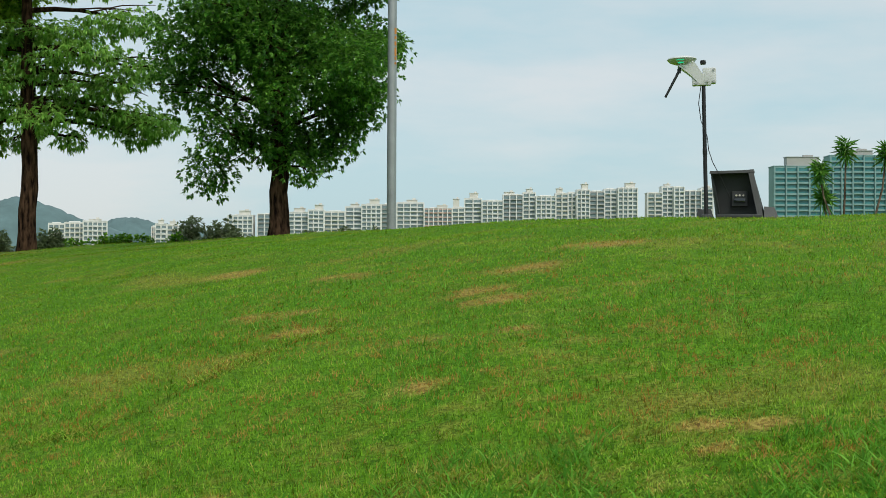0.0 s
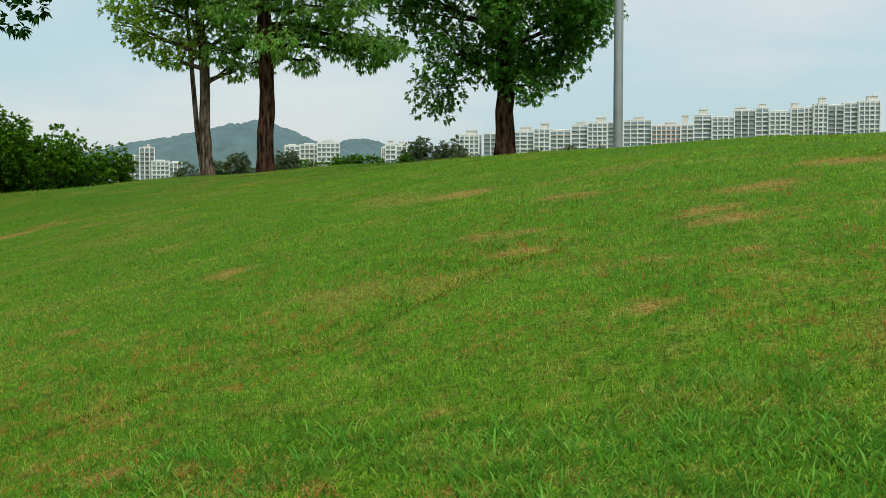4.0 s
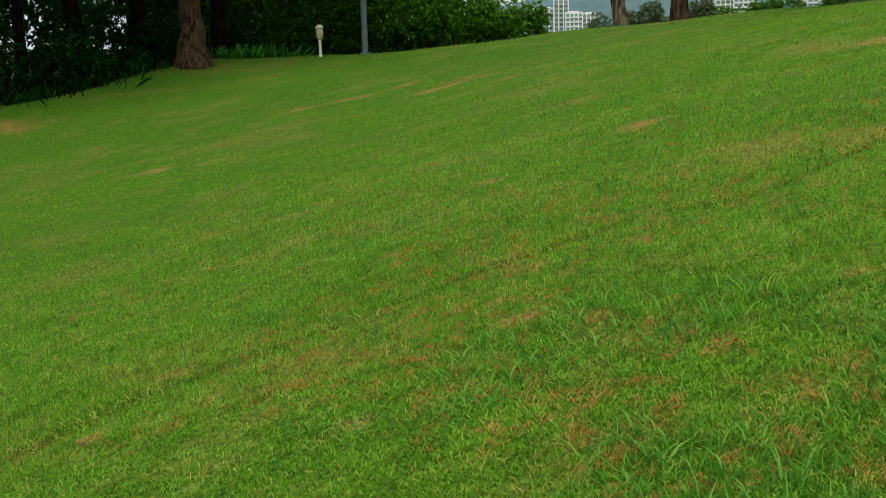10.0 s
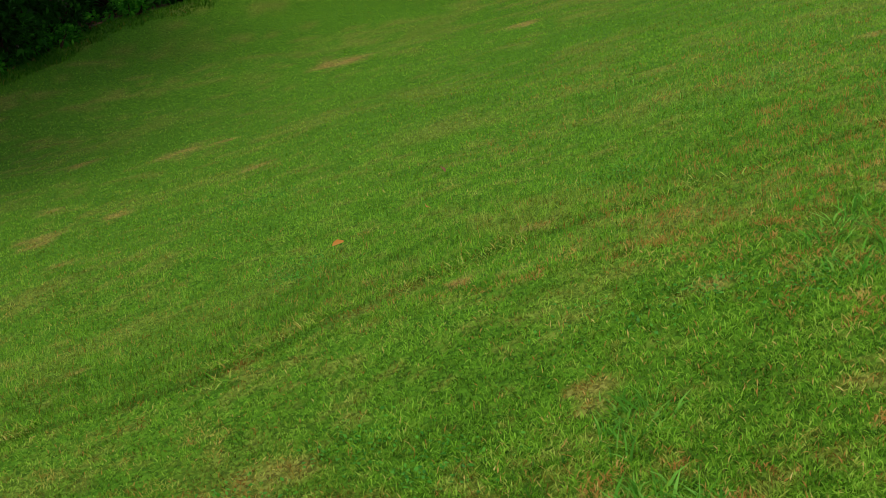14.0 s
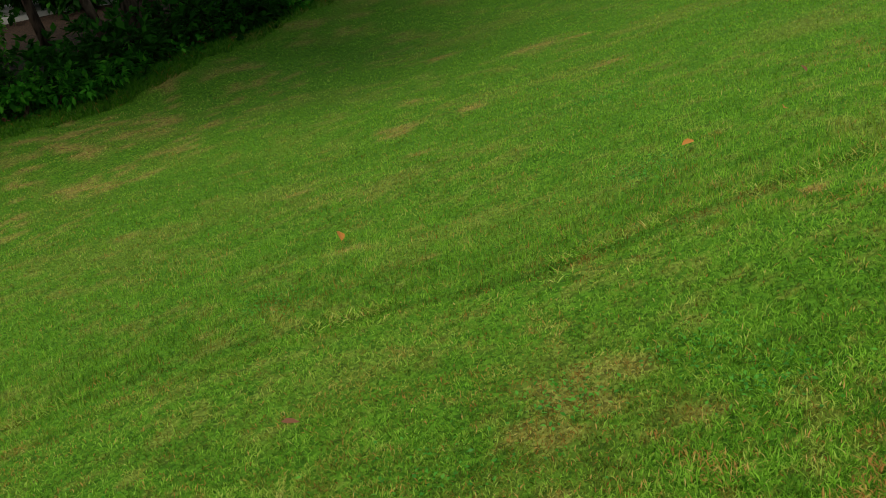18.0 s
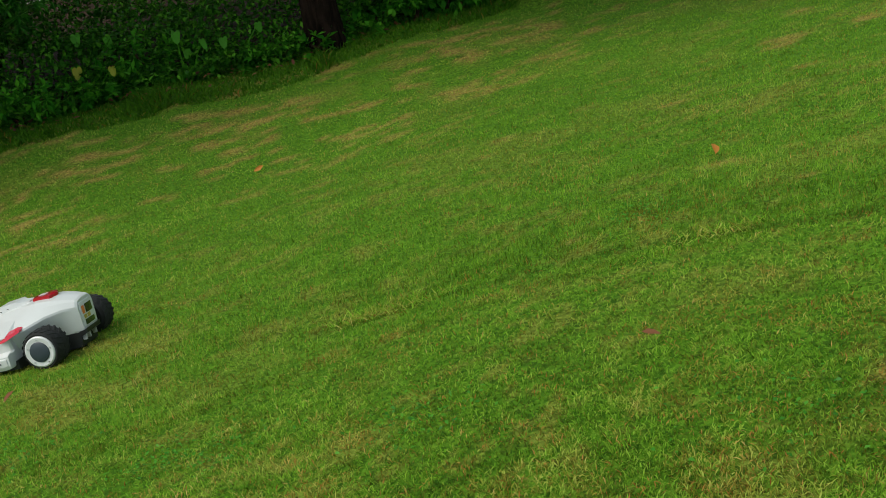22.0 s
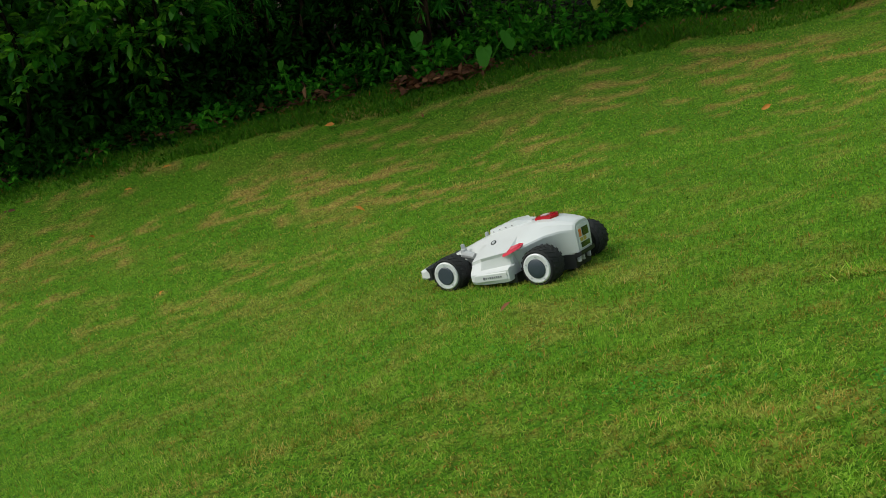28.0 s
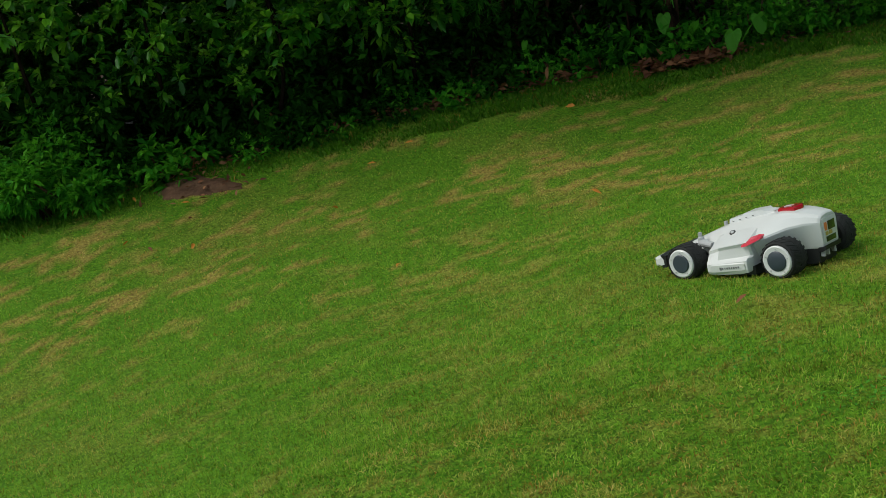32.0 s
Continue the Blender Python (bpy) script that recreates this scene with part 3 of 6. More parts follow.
# short mown turf: fine blades, coarser and browner towards the crest
def mown(count, r0, r1, kite, label, az0=-26.0, az1=149.0, power=1.0, wide_by=1.0):
    x, y, d = scatter(count, r0, r1, az0, az1, power)
    keep = d < border(x, y) + 0.15 + 0.5 * noise2(x, y, 0.4, 17)
    x, y, d = x[keep], y[keep], d[keep]
    dry = dryness(x, y)
    keep = (RNG.uniform(0, 1, len(x)) > dry * 0.3 + 0.3 * (noise2(x, y, 0.05, 15) < 0.25)) & (RNG.uniform(0, 1, len(x)) > bareness(x, y) * 0.9)
    keep &= ((x + 6.5) / 0.22) ** 2 + ((y + 5.95) / 0.34) ** 2 > 0.75 + 0.5 * noise2(x, y, 0.12, 9)
    x, y, d, dry = x[keep], y[keep], d[keep], dry[keep]
    n = len(x)
    az = bearing(x, y)
    upper = 1 - smooth(30, 60, az)
    lush, clump, small = noise2(x, y, 0.45, 11), noise2(x, y, 0.12, 12), noise2(x, y, 0.035, 14)
    side = beside_cut(x, y)
    # a narrow band beside the cut is darkened in tone as its shadow
    cut_shadow, long, cut = np.exp(-((side + 0.025) / 0.035) ** 2), smooth(0.0, 0.08, side) * smooth(0.9, 0.3, side), smooth(-0.02, -0.1, side) * smooth(-0.9, -0.4, side)
    size = (0.013 + 0.008 * lush + 0.005 * clump + 0.004 * upper + 0.006 * long) * (1 - 0.03 * np.minimum(d, 10)) * RNG.uniform(0.55, 1.3, n) * (1 - 0.3 * dry)
    wide = np.maximum(0.0026 + 0.0003 * upper, 0.00066 * d) * RNG.uniform(0.7, 1.35, n) * wide_by
    low = smooth(80, 105, az)
    fleck = RNG.uniform(0, 1, n) < (0.03 + 0.12 * noise2(x, y, 0.3, 19) ** 2) * (0.5 + 0.5 * upper + 0.3 * low) * smooth(9, 3, d)
    brown = np.clip(dry * RNG.uniform(0.35, 1.3, n) + (0.05 + 0.03 * upper + 0.05 * smooth(45, 65, az) + 0.06 * low) * RNG.uniform(0, 2, n) + fleck * 0.8, 0, 1)
    tone = np.maximum(0.17, (0.29 - 0.014 * d)) * RNG.normal(0, 1, n) + 0.13 + (0.2 * lush + 0.42 * clump + 0.62 * small - 0.32) * smooth(18, 4, d) + 0.16 * smooth(4, 12, d) + 0.18 * noise2(x, y, 1.6, 13) - 0.05 * low - 0.7 * cut_shadow - 0.07 * long + 0.07 * cut - 0.07 * smooth(3.4, 2.2, d) * (1 - upper)
    rust = (noise2(x, y, 0.05, 51) > 0.64) & (noise2(x, y, 0.55, 52) > 0.42) & (RNG.uniform(0, 1, n) < (0.14 + 0.65 * upper) * smooth(10, 4, d))
    tan = smooth(0.52, 0.8, noise2(x, y, 0.085, 61)) * smooth(0.3, 0.6, noise2(x, y, 0.6, 62)) * smooth(45, 65, az) * smooth(14, 6, d)
    brown = np.clip(brown + 0.3 * tan * RNG.uniform(0.3, 1.6, n), 0, 1)
    brown = np.where(rust, 0.95, brown)
    tone = np.where(brown > 0.5, tone * (0.75 + 0.25 * low) + 0.08, tone)
    tone = np.where(rust, 0.1 + 0.5 * tone, tone)
    v, f, a1, a2 = leaflets(x, y, size, wide, RNG.uniform(0.15, 1.1, n), brown, np.clip(tone, 0, 0.82), kite)
    tagged(np_mesh("mown_grass", v, f, "blade", values={"dry": a1, "tone": a2}), label, "grass", kind="stuff")


mown(380000, 1.55, 3.3, True, "short mown green grass with brown clippings")
mown(960000, 3.2, 20.0, False, "mown green lawn on the slope")
mown(30000, 0.35, 1.6, True, "short mown green grass round the tripod", -180, 180, 0.7, 2.2)
mown(30000, 1.7, 7.0, True, "short mown green grass behind the tripod", 145, 335, 0.8, 2.5)

# taller, uncut tufts of coarse grass
tx, ty, td = scatter(11000, 2.0, 15.0)
keep = (noise2(tx, ty, 0.8, 21) * smooth(3.0, 4.5, ty) * (1 - smooth(36, 50, bearing(tx, ty))) > 0.5) & (RNG.uniform(0, 1, len(tx)) > smooth(5, 12, td) * 0.75) & (td < border(tx, ty)) & (dryness(tx, ty) < 0.5)
tx, ty, td = tx[keep], ty[keep], td[keep]
count = 9
n = len(tx) * count
bx, by = np.repeat(tx, count) + RNG.normal(0, 0.02, n), np.repeat(ty, count) + RNG.normal(0, 0.02, n)
bd = np.repeat(td, count)
tall = np.repeat(RNG.uniform(0.035, 0.09, len(tx)) * (1 - 0.035 * td), count) * RNG.uniform(0.6, 1.15, n) * np.where(RNG.uniform(0, 1, n) < 0.1, 1.9, 1.0)
v, f, a1, a2 = blades(bx, by, tall, np.maximum(0.0038, 0.00065 * bd) * RNG.uniform(0.6, 1.2, n), RNG.uniform(0.1, 0.95, n),
                      (RNG.uniform(0, 1, n) < 0.05) * 0.6, np.clip(RNG.normal(0.5, 0.22, n), 0, 1), bend=0.9)
tufts = np_mesh("grass_tufts", v, f, "tuft_green")
tagged(tufts, "tufts of taller coarse green grass", "grass", kind="stuff")

# lush uncut grass on the near right of the cut
tx, ty, td = scatter(4200, 1.65, 4.0, -26, 40)
keep = noise2(tx, ty, 0.45, 26) * smooth(-1.75, -1.3, tx) * smooth(3.9, 3.0, td) > 0.33
tx, ty, td = tx[keep], ty[keep], td[keep]
n = len(tx) * 8
bx, by = np.repeat(tx, 8) + RNG.normal(0, 0.022, n), np.repeat(ty, 8) + RNG.normal(0, 0.022, n)
tall = np.repeat(RNG.uniform(0.03, 0.08, len(tx)), 8) * RNG.uniform(0.6, 1.2, n)
v, f, a1, a2 = blades(bx, by, tall, np.full(n, 0.0062) * RNG.uniform(0.5, 1.3, n), RNG.uniform(0.3, 1.2, n), np.zeros(n), np.zeros(n), bend=0.9)
tagged(np_mesh("lush_grass", v, f, "tuft_green"), "lush coarse uncut grass", "grass", kind="stuff")

# clippings and rougher grass along the line of an earlier cut
u = RNG.uniform(0, len(TRACK) - 1.001, 11000)
k = u.astype(int)
tp = np.array(TRACK)
line = tp[k] + (tp[k + 1] - tp[k]) * (u - k)[:, None] + RNG.normal(0, 1, (len(u), 2)) * np.array([0.055, 0.04])
keep = noise2(line[:, 0], line[:, 1], 0.22, 23) > 0.42 + 0.3 * smooth(2.3, 1.0, line[:, 1])
line = line[keep]
n = len(line)
v, f, a1, a2 = blades(line[:, 0], line[:, 1], RNG.uniform(0.02, 0.05, n), np.full(n, 0.0042), RNG.uniform(0.7, 1.45, n), np.clip(RNG.normal(0.27, 0.28, n), 0, 0.8), np.clip(RNG.normal(0.6, 0.22, n), 0, 1), bend=0.6)
tagged(np_mesh("grass_clippings", v, f, "blade", values={"dry": a1, "tone": a2}), "line of loose grass clippings on the turf", "grass", kind="stuff")

# low broad-leaved weeds in the turf
WEEDS = ((-5.03, 3.24), (-4.98, 3.17), (-3.36, 2.30), (-2.81, 3.34), (-2.78, 4.49), (-3.47, 2.38), (-1.62, 2.31), (-1.38, 2.37), (-1.00, 2.54), (-2.71, 3.28), (-2.46, 0.10), (-1.92, 0.78),
         (-6.86, -2.18), (-3.25, -1.04), (-2.75, -0.39), (-2.87, -0.60), (-3.47, -1.75), (-1.95, 1.44), (-1.68, 1.43), (-1.75, 2.09), (-3.60, 0.99), (-2.00, 1.14))
wp = np.repeat(np.array(WEEDS), 150, 0) + RNG.normal(0, 1, (len(WEEDS) * 150, 2)) * np.repeat(RNG.uniform(0.05, 0.13, len(WEEDS)), 150)[:, None]
n = len(wp)
s = RNG.uniform(0.007, 0.016, n)
v, f = leaves(np.column_stack([wp, height(wp[:, 0], wp[:, 1]) + RNG.uniform(0.006, 0.03, n)]), RNG.normal(0, 1, (n, 3)) * np.array([1, 1, 0.35]) + np.array([0, 0, 0.25]), s, s * 0.6, simple=True)
tagged(np_mesh("lawn_weeds", v, f, "leaf_weed"), "patches of low dark broad-leaved weeds in the lawn", "weeds", kind="stuff")

# uncut grass between the mown lawn and the plants of the wood, toned down as shade
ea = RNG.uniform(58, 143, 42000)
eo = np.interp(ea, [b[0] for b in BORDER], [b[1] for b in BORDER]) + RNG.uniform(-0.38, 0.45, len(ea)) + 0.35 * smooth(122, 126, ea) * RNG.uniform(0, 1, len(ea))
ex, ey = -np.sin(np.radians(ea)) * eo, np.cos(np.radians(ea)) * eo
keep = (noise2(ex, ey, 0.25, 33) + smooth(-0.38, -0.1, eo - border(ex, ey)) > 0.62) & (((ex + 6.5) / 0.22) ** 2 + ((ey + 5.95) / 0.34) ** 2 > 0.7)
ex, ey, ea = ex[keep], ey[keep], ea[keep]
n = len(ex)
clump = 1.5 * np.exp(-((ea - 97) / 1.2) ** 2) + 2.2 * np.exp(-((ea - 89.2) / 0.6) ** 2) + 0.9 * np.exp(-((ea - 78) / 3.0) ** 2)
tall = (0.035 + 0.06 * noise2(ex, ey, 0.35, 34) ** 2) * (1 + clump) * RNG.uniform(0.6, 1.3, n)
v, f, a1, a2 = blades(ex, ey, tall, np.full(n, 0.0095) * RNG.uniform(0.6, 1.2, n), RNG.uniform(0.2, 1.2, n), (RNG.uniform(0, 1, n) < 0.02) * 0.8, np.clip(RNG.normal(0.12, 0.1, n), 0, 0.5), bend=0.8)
tagged(np_mesh("edge_grass", v, f, "blade", values={"dry": a1, "tone": a2}), "longer grass along the edge of the wood, shade put into its dark tone", "grass", kind="stuff")

# bare trodden soil beside the bushes
sr, sa = np.meshgrid(np.linspace(0, 1, 24), np.linspace(0, 2 * np.pi, 90, endpoint=False), indexing="ij")
rim = 1 + 0.18 * np.sin(3 * sa + 1) + 0.1 * np.sin(7 * sa) + 0.06 * np.sin(17 * sa + 2)
sx, sy = -6.5 + sr * rim * (0.2 * np.sin(sa) - 0.06 * np.cos(sa)), -5.95 + sr * rim * (0.33 * np.cos(sa) + 0.13 * np.sin(sa))
sz = height(sx, sy) + 0.012 * (1 - sr ** 2) + (0.02 * noise2(sx, sy, 0.07, 31) + 0.014 * noise2(sx, sy, 0.022, 32)) * (1 - sr ** 3) + 0.002 - 0.02 * (sr > 0.99)
i, j = np.meshgrid(np.arange(23), np.arange(90), indexing="ij")
quads = np.stack([i * 90 + j, (i + 1) * 90 + j, (i + 1) * 90 + (j + 1) % 90, i * 90 + (j + 1) % 90], -1).reshape(-1, 4)
tagged(np_mesh("soil_patch", np.stack([sx, sy, sz], -1).reshape(-1, 3), quads, "soil", smooth=True), "bare brown patch of trodden soil", "soil", kind="structure")

# pale paved path behind the wood
pr, pa = np.meshgrid(np.array([16.2, 16.21, 17.6, 17.61]), np.radians(np.arange(68, 110, 1.0)), indexing="ij")
px, py = -np.sin(pa) * pr, np.cos(pa) * pr
pz = height(px, py) + np.array([-0.1, 0.06, 0.06, -0.1])[:, None]
na = pa.shape[1]
i, j = np.meshgrid(np.arange(3), np.arange(na - 1), indexing="ij")
quads = np.stack([i * na + j, i * na + j + 1, (i + 1) * na + j + 1, (i + 1) * na + j], -1).reshape(-1, 4)
tagged(np_mesh("pavement", np.stack([px, py, pz], -1).reshape(-1, 3), quads, "stone_pale"), "pale paved path behind the wood", "path", kind="structure")


# ---- far: ridges, towers, trees behind the crest ----
def ridge(name, label, dist, profile, deep, seed):
    """A wooded ridge far off: a long mound, its back given as bearing and height."""
    az, v = np.meshgrid(np.linspace(profile[0][0], profile[-1][0], 130), np.linspace(-1, 1, 20), indexing="ij")
    top = np.interp(-az, [-p[0] for p in profile], [p[1] for p in profile])
    rough = 1 + 0.05 * (noise2(az * 2, v * 3, 1.3, seed) - 0.5) + 0.04 * (noise2(az * 8, v * 10, 1.2, seed + 1) - 0.5) + 0.03 * (noise2(az * 30, v * 10, 1.0, seed + 2) - 0.5)
    gully = 1 - 0.3 * np.abs(v) * noise2(az * 1.5, v * 0.6, 0.9, seed + 3)
    z = -20 + (top + 20) * np.clip(1 - v * v, 0, 1) ** 0.7 * rough * gully
    a, d = np.radians(az), dist + v * deep
    vs = np.stack([-np.sin(a) * d, np.cos(a) * d, z], -1).reshape(-1, 3)
    i, j = np.meshgrid(np.arange(129), np.arange(19), indexing="ij")
    f = np.stack([i * 20 + j, i * 20 + j + 1, (i + 1) * 20 + j + 1, (i + 1) * 20 + j], -1).reshape(-1, 4)
    return tagged(np_mesh(name, vs, f, "ridge_haze", smooth=True), label, "mountain", kind="structure")


ridge("backdrop_ridge", "long wooded mountain, blue haze put into its colour", 3000, ((30, 50), (28, 70), (27, 77), (25.2, 98), (22, 128), (20.5, 147), (19.64, 158), (19.0, 150), (18, 129), (16.5, 99), (15.2, 80), (12.5, 40)), 260, 1)
ridge("backdrop_hill", "low wooded hill, blue haze put into its colour", 3350, ((17.4, 60), (16.2, 104), (15.1, 120), (14.4, 122), (13.6, 113), (12, 100), (10.5, 84), (7, 40)), 200, 4)

TOWER_WALL = {k: paint("render_" + k, c, 0.8, vary=0.12, scale=0.05, bump=0.0, fine=0.6) for k, c in
              (("white", (0.72, 0.72, 0.7)), ("cream", (0.62, 0.6, 0.55)), ("rose", (0.6, 0.42, 0.36)), ("teal", (0.2, 0.33, 0.33)), ("grey", (0.36, 0.36, 0.35)))}
# glass lightened to blue-grey: distance haze is mixed into the colour
PANES = paint("hazed_glazing", (0.2, 0.27, 0.285), 0.2, vary=0.45, scale=0.13, bump=0.0, fine=0.5)
PANES_TEAL = paint("teal_glazing", (0.05, 0.21, 0.22), 0.2, vary=0.4, scale=0.13, bump=0.0, fine=0.5)


def tower(x, y, face, width, top, wall, floors, storey=3.1, bay=4.2, crown=0.0, teal=False, label="", base=-9.0, deep=12.0, crown_at=0.0):
    """A block of flats at plan (x, y), its front turned by face degrees: wall, roof, roof house, piers, and for each storey panes and a balcony slab."""
    ob = thing("apartment_building", pose(x, y, base, 0, 0, face), label, "building", "far apartment blocks")
    h = top - base
    part("wall", boxes((0, deep / 2, h / 2, width, deep, h)), TOWER_WALL[wall], ob, sharp=None)
    part("roof", boxes((0, deep / 2, h + 0.25, width + 0.4, deep + 0.4, 0.5), (0, deep / 2, h + 0.8, width * 0.55, deep * 0.4, 0.7)), TOWER_WALL["white" if wall != "teal" else "teal"], ob, sharp=None)
    if crown:
        wide = min(width * 0.5, 7.5) if not teal else width * 0.55
        part("roof_house", boxes((crown_at * width, 4, h + crown / 2, wide, 6, crown), (crown_at * width, 4, h + crown + 0.2, wide + 0.7, 6.7, 0.4), (crown_at * width + 0.2 * wide, 4, h + crown + 0.9, wide * 0.3, 2.5, 1.2)), TOWER_WALL["cream" if wall != "teal" else "grey"], ob, sharp=None)
    n = max(2, round(width / bay))
    step = width / n
    pane_me = slab_me = rib_me = None
    for s in range(floors):
        z = h - storey * (s + 0.58)
        for k in range(n):
            if pane_me is None:
                win = part("window", boxes((0, -0.05, 0, step * 0.84, 0.2, storey * 0.62)), PANES_TEAL if teal else PANES, ob, sharp=None)
                pane_me = win.data
            else:
                win = new("window", pane_me)
                win.parent = ob
            win.location = (-width / 2 + step * (k + 0.5), 0, z)
        if slab_me is None:
            slab = part("balcony", boxes((0, -0.5, 0, width * (1.04 if teal else 0.98), 1.0, 1.0 if teal else 0.55), (step * 0.5 * (n % 2 == 0), -0.9, 0.15, step * 0.9, 1.2, 0.9)), TOWER_WALL[wall], ob, sharp=None)
            slab_me = slab.data
        else:
            slab = new("balcony", slab_me)
            slab.parent = ob
        slab.location = (0, 0, z - storey * 0.48)
    for k in range(n + 1):
        if rib_me is None:
            rib = part("pier", boxes((0, -0.7, h / 2 + 0.3, 0.75, 1.6, h)), TOWER_WALL["white" if wall != "teal" else "teal"], ob, sharp=None)
            rib_me = rib.data
        else:
            rib = new("pier", rib_me)
            rib.parent = ob
        rib.location = (-width / 2 + step * k, 0, 0)
    return ob


FLATS = "white and grey high-rise apartment block with balconies"
# the long row across the water: both ends of each block, its roof, its roof house
ROW_WEST = ((-155.9, -137.9, 36.2, 3.3), (-135.0, -114.2, 37.3, 0.0), (-113.8, -97.7, 38.8, 2.9), (-97.8, -86.3, 40.3, 3.7), (-86.3, -71.2, 39.3, 0.0), (-71.2, -59.1, 42.9, 2.0), (-59.1, -45.0, 44.4, 3.6), (-45.0, -33.8, 44.6, 0.0), (-33.8, -13.9, 46.1, 2.0), (-13.9, 6.6, 41.9, 2.0), (6.6, 15.6, 42.5, 6.4))
ROW_EAST = ((15.5, 28.0, 49.2, 4.0), (28.0, 43.5, 47.5, 0.0), (43.4, 58.1, 52.0, 2.0), (58.0, 67.2, 53.8, 2.7), (67.3, 81.7, 51.0, 0.0), (81.7, 90.8, 53.2, 3.5), (90.8, 96.8, 53.9, 0.0), (96.8, 106.2, 55.7, 4.3), (106.2, 117.4, 54.8, 0.0), (117.4, 126.7, 56.6, 0.0), (126.7, 140.8, 57.2, 3.5),
            (148.4, 159.3, 53.8, 0.0), (159.3, 167.4, 58.8, 1.6), (167.4, 174.7, 58.0, 0.0), (174.7, 187.7, 55.5, 0.0), (187.7, 196.6, 57.6, 1.2))
for k, (x0, x1, top, crown) in enumerate(ROW_WEST + ROW_EAST):
    wall = "rose" if x0 == -13.9 else ("white", "cream", "white", "grey")[(k * 7 + k // 3) % 4]
    tower((x0 + x1) / 2, 870 + 2.5 * (k % 3), 0, x1 - x0 - 0.3, top, wall, 9, bay=(3.4, 4.6, 5.4)[k % 3], crown=crown, crown_at=(0.15, -0.18, 0.05)[k % 3], label=FLATS)
TEAL = "teal-glazed high-rise with stacked balcony bands"
tower(210, 700, 0, 34, 59.5, "teal", 11, storey=3.2, bay=6.5, crown=5.5, teal=True, label=TEAL)
tower(246, 712, 0, 33, 67, "teal", 13, storey=3.2, bay=6.5, crown=3, teal=True, label=TEAL)
# clusters at the foot of the mountains
FOOT = ((-256.2, -246.2, 26.8, 0.0), (-246.2, -233.6, 27.5, 0.0), (-233.6, -218.6, 28.5, 1.1), (-189.9, -186.8, 24.9, 0.0), (-186.8, -179.8, 26.7, 2.6), (-179.8, -172.2, 26.3, 2.2), (-172.2, -163.7, 24.8, 0.0),
        (-380.8, -371.8, 20.3, 0.0), (-371.8, -362.1, 20.1, 0.0), (-362.0, -351.9, 25.8, 1.2), (-352.1, -340.4, 16.6, 0.0), (-340.4, -331.8, 15.6, 0.0))
for k, (x0, x1, top, crown) in enumerate(FOOT):
    # grey walls on the farthest-left blocks imitate haze
    wall = "rose" if k == 3 else "grey" if k in (8, 9, 11) else ("white", "cream")[k % 2]
    x = (x0 + x1) / 2
    tower(x, 780 + 2 * (k % 2), math.degrees(math.atan2(-x, 780)), x1 - x0 - 0.2, top, wall, 8, bay=3.0, crown=crown, deep=9, label="pale apartment block at the foot of a mountain")


# ---- trees and shrubs ----
def H(x, y):
    return float(height(x, y))


def foliage(name, pieces, mat, parent, label=""):
    """Joins (verts, faces) pieces into one crown."""
    vs, fs, k = [], [], 0
    for v, f in pieces:
        vs.append(v)
        fs.append(f + k)
        k += len(v)
    ob = np_mesh(name, np.concatenate(vs), np.concatenate(fs), mat, parent, label)
    ob["kind"] = "stuff"
    return ob


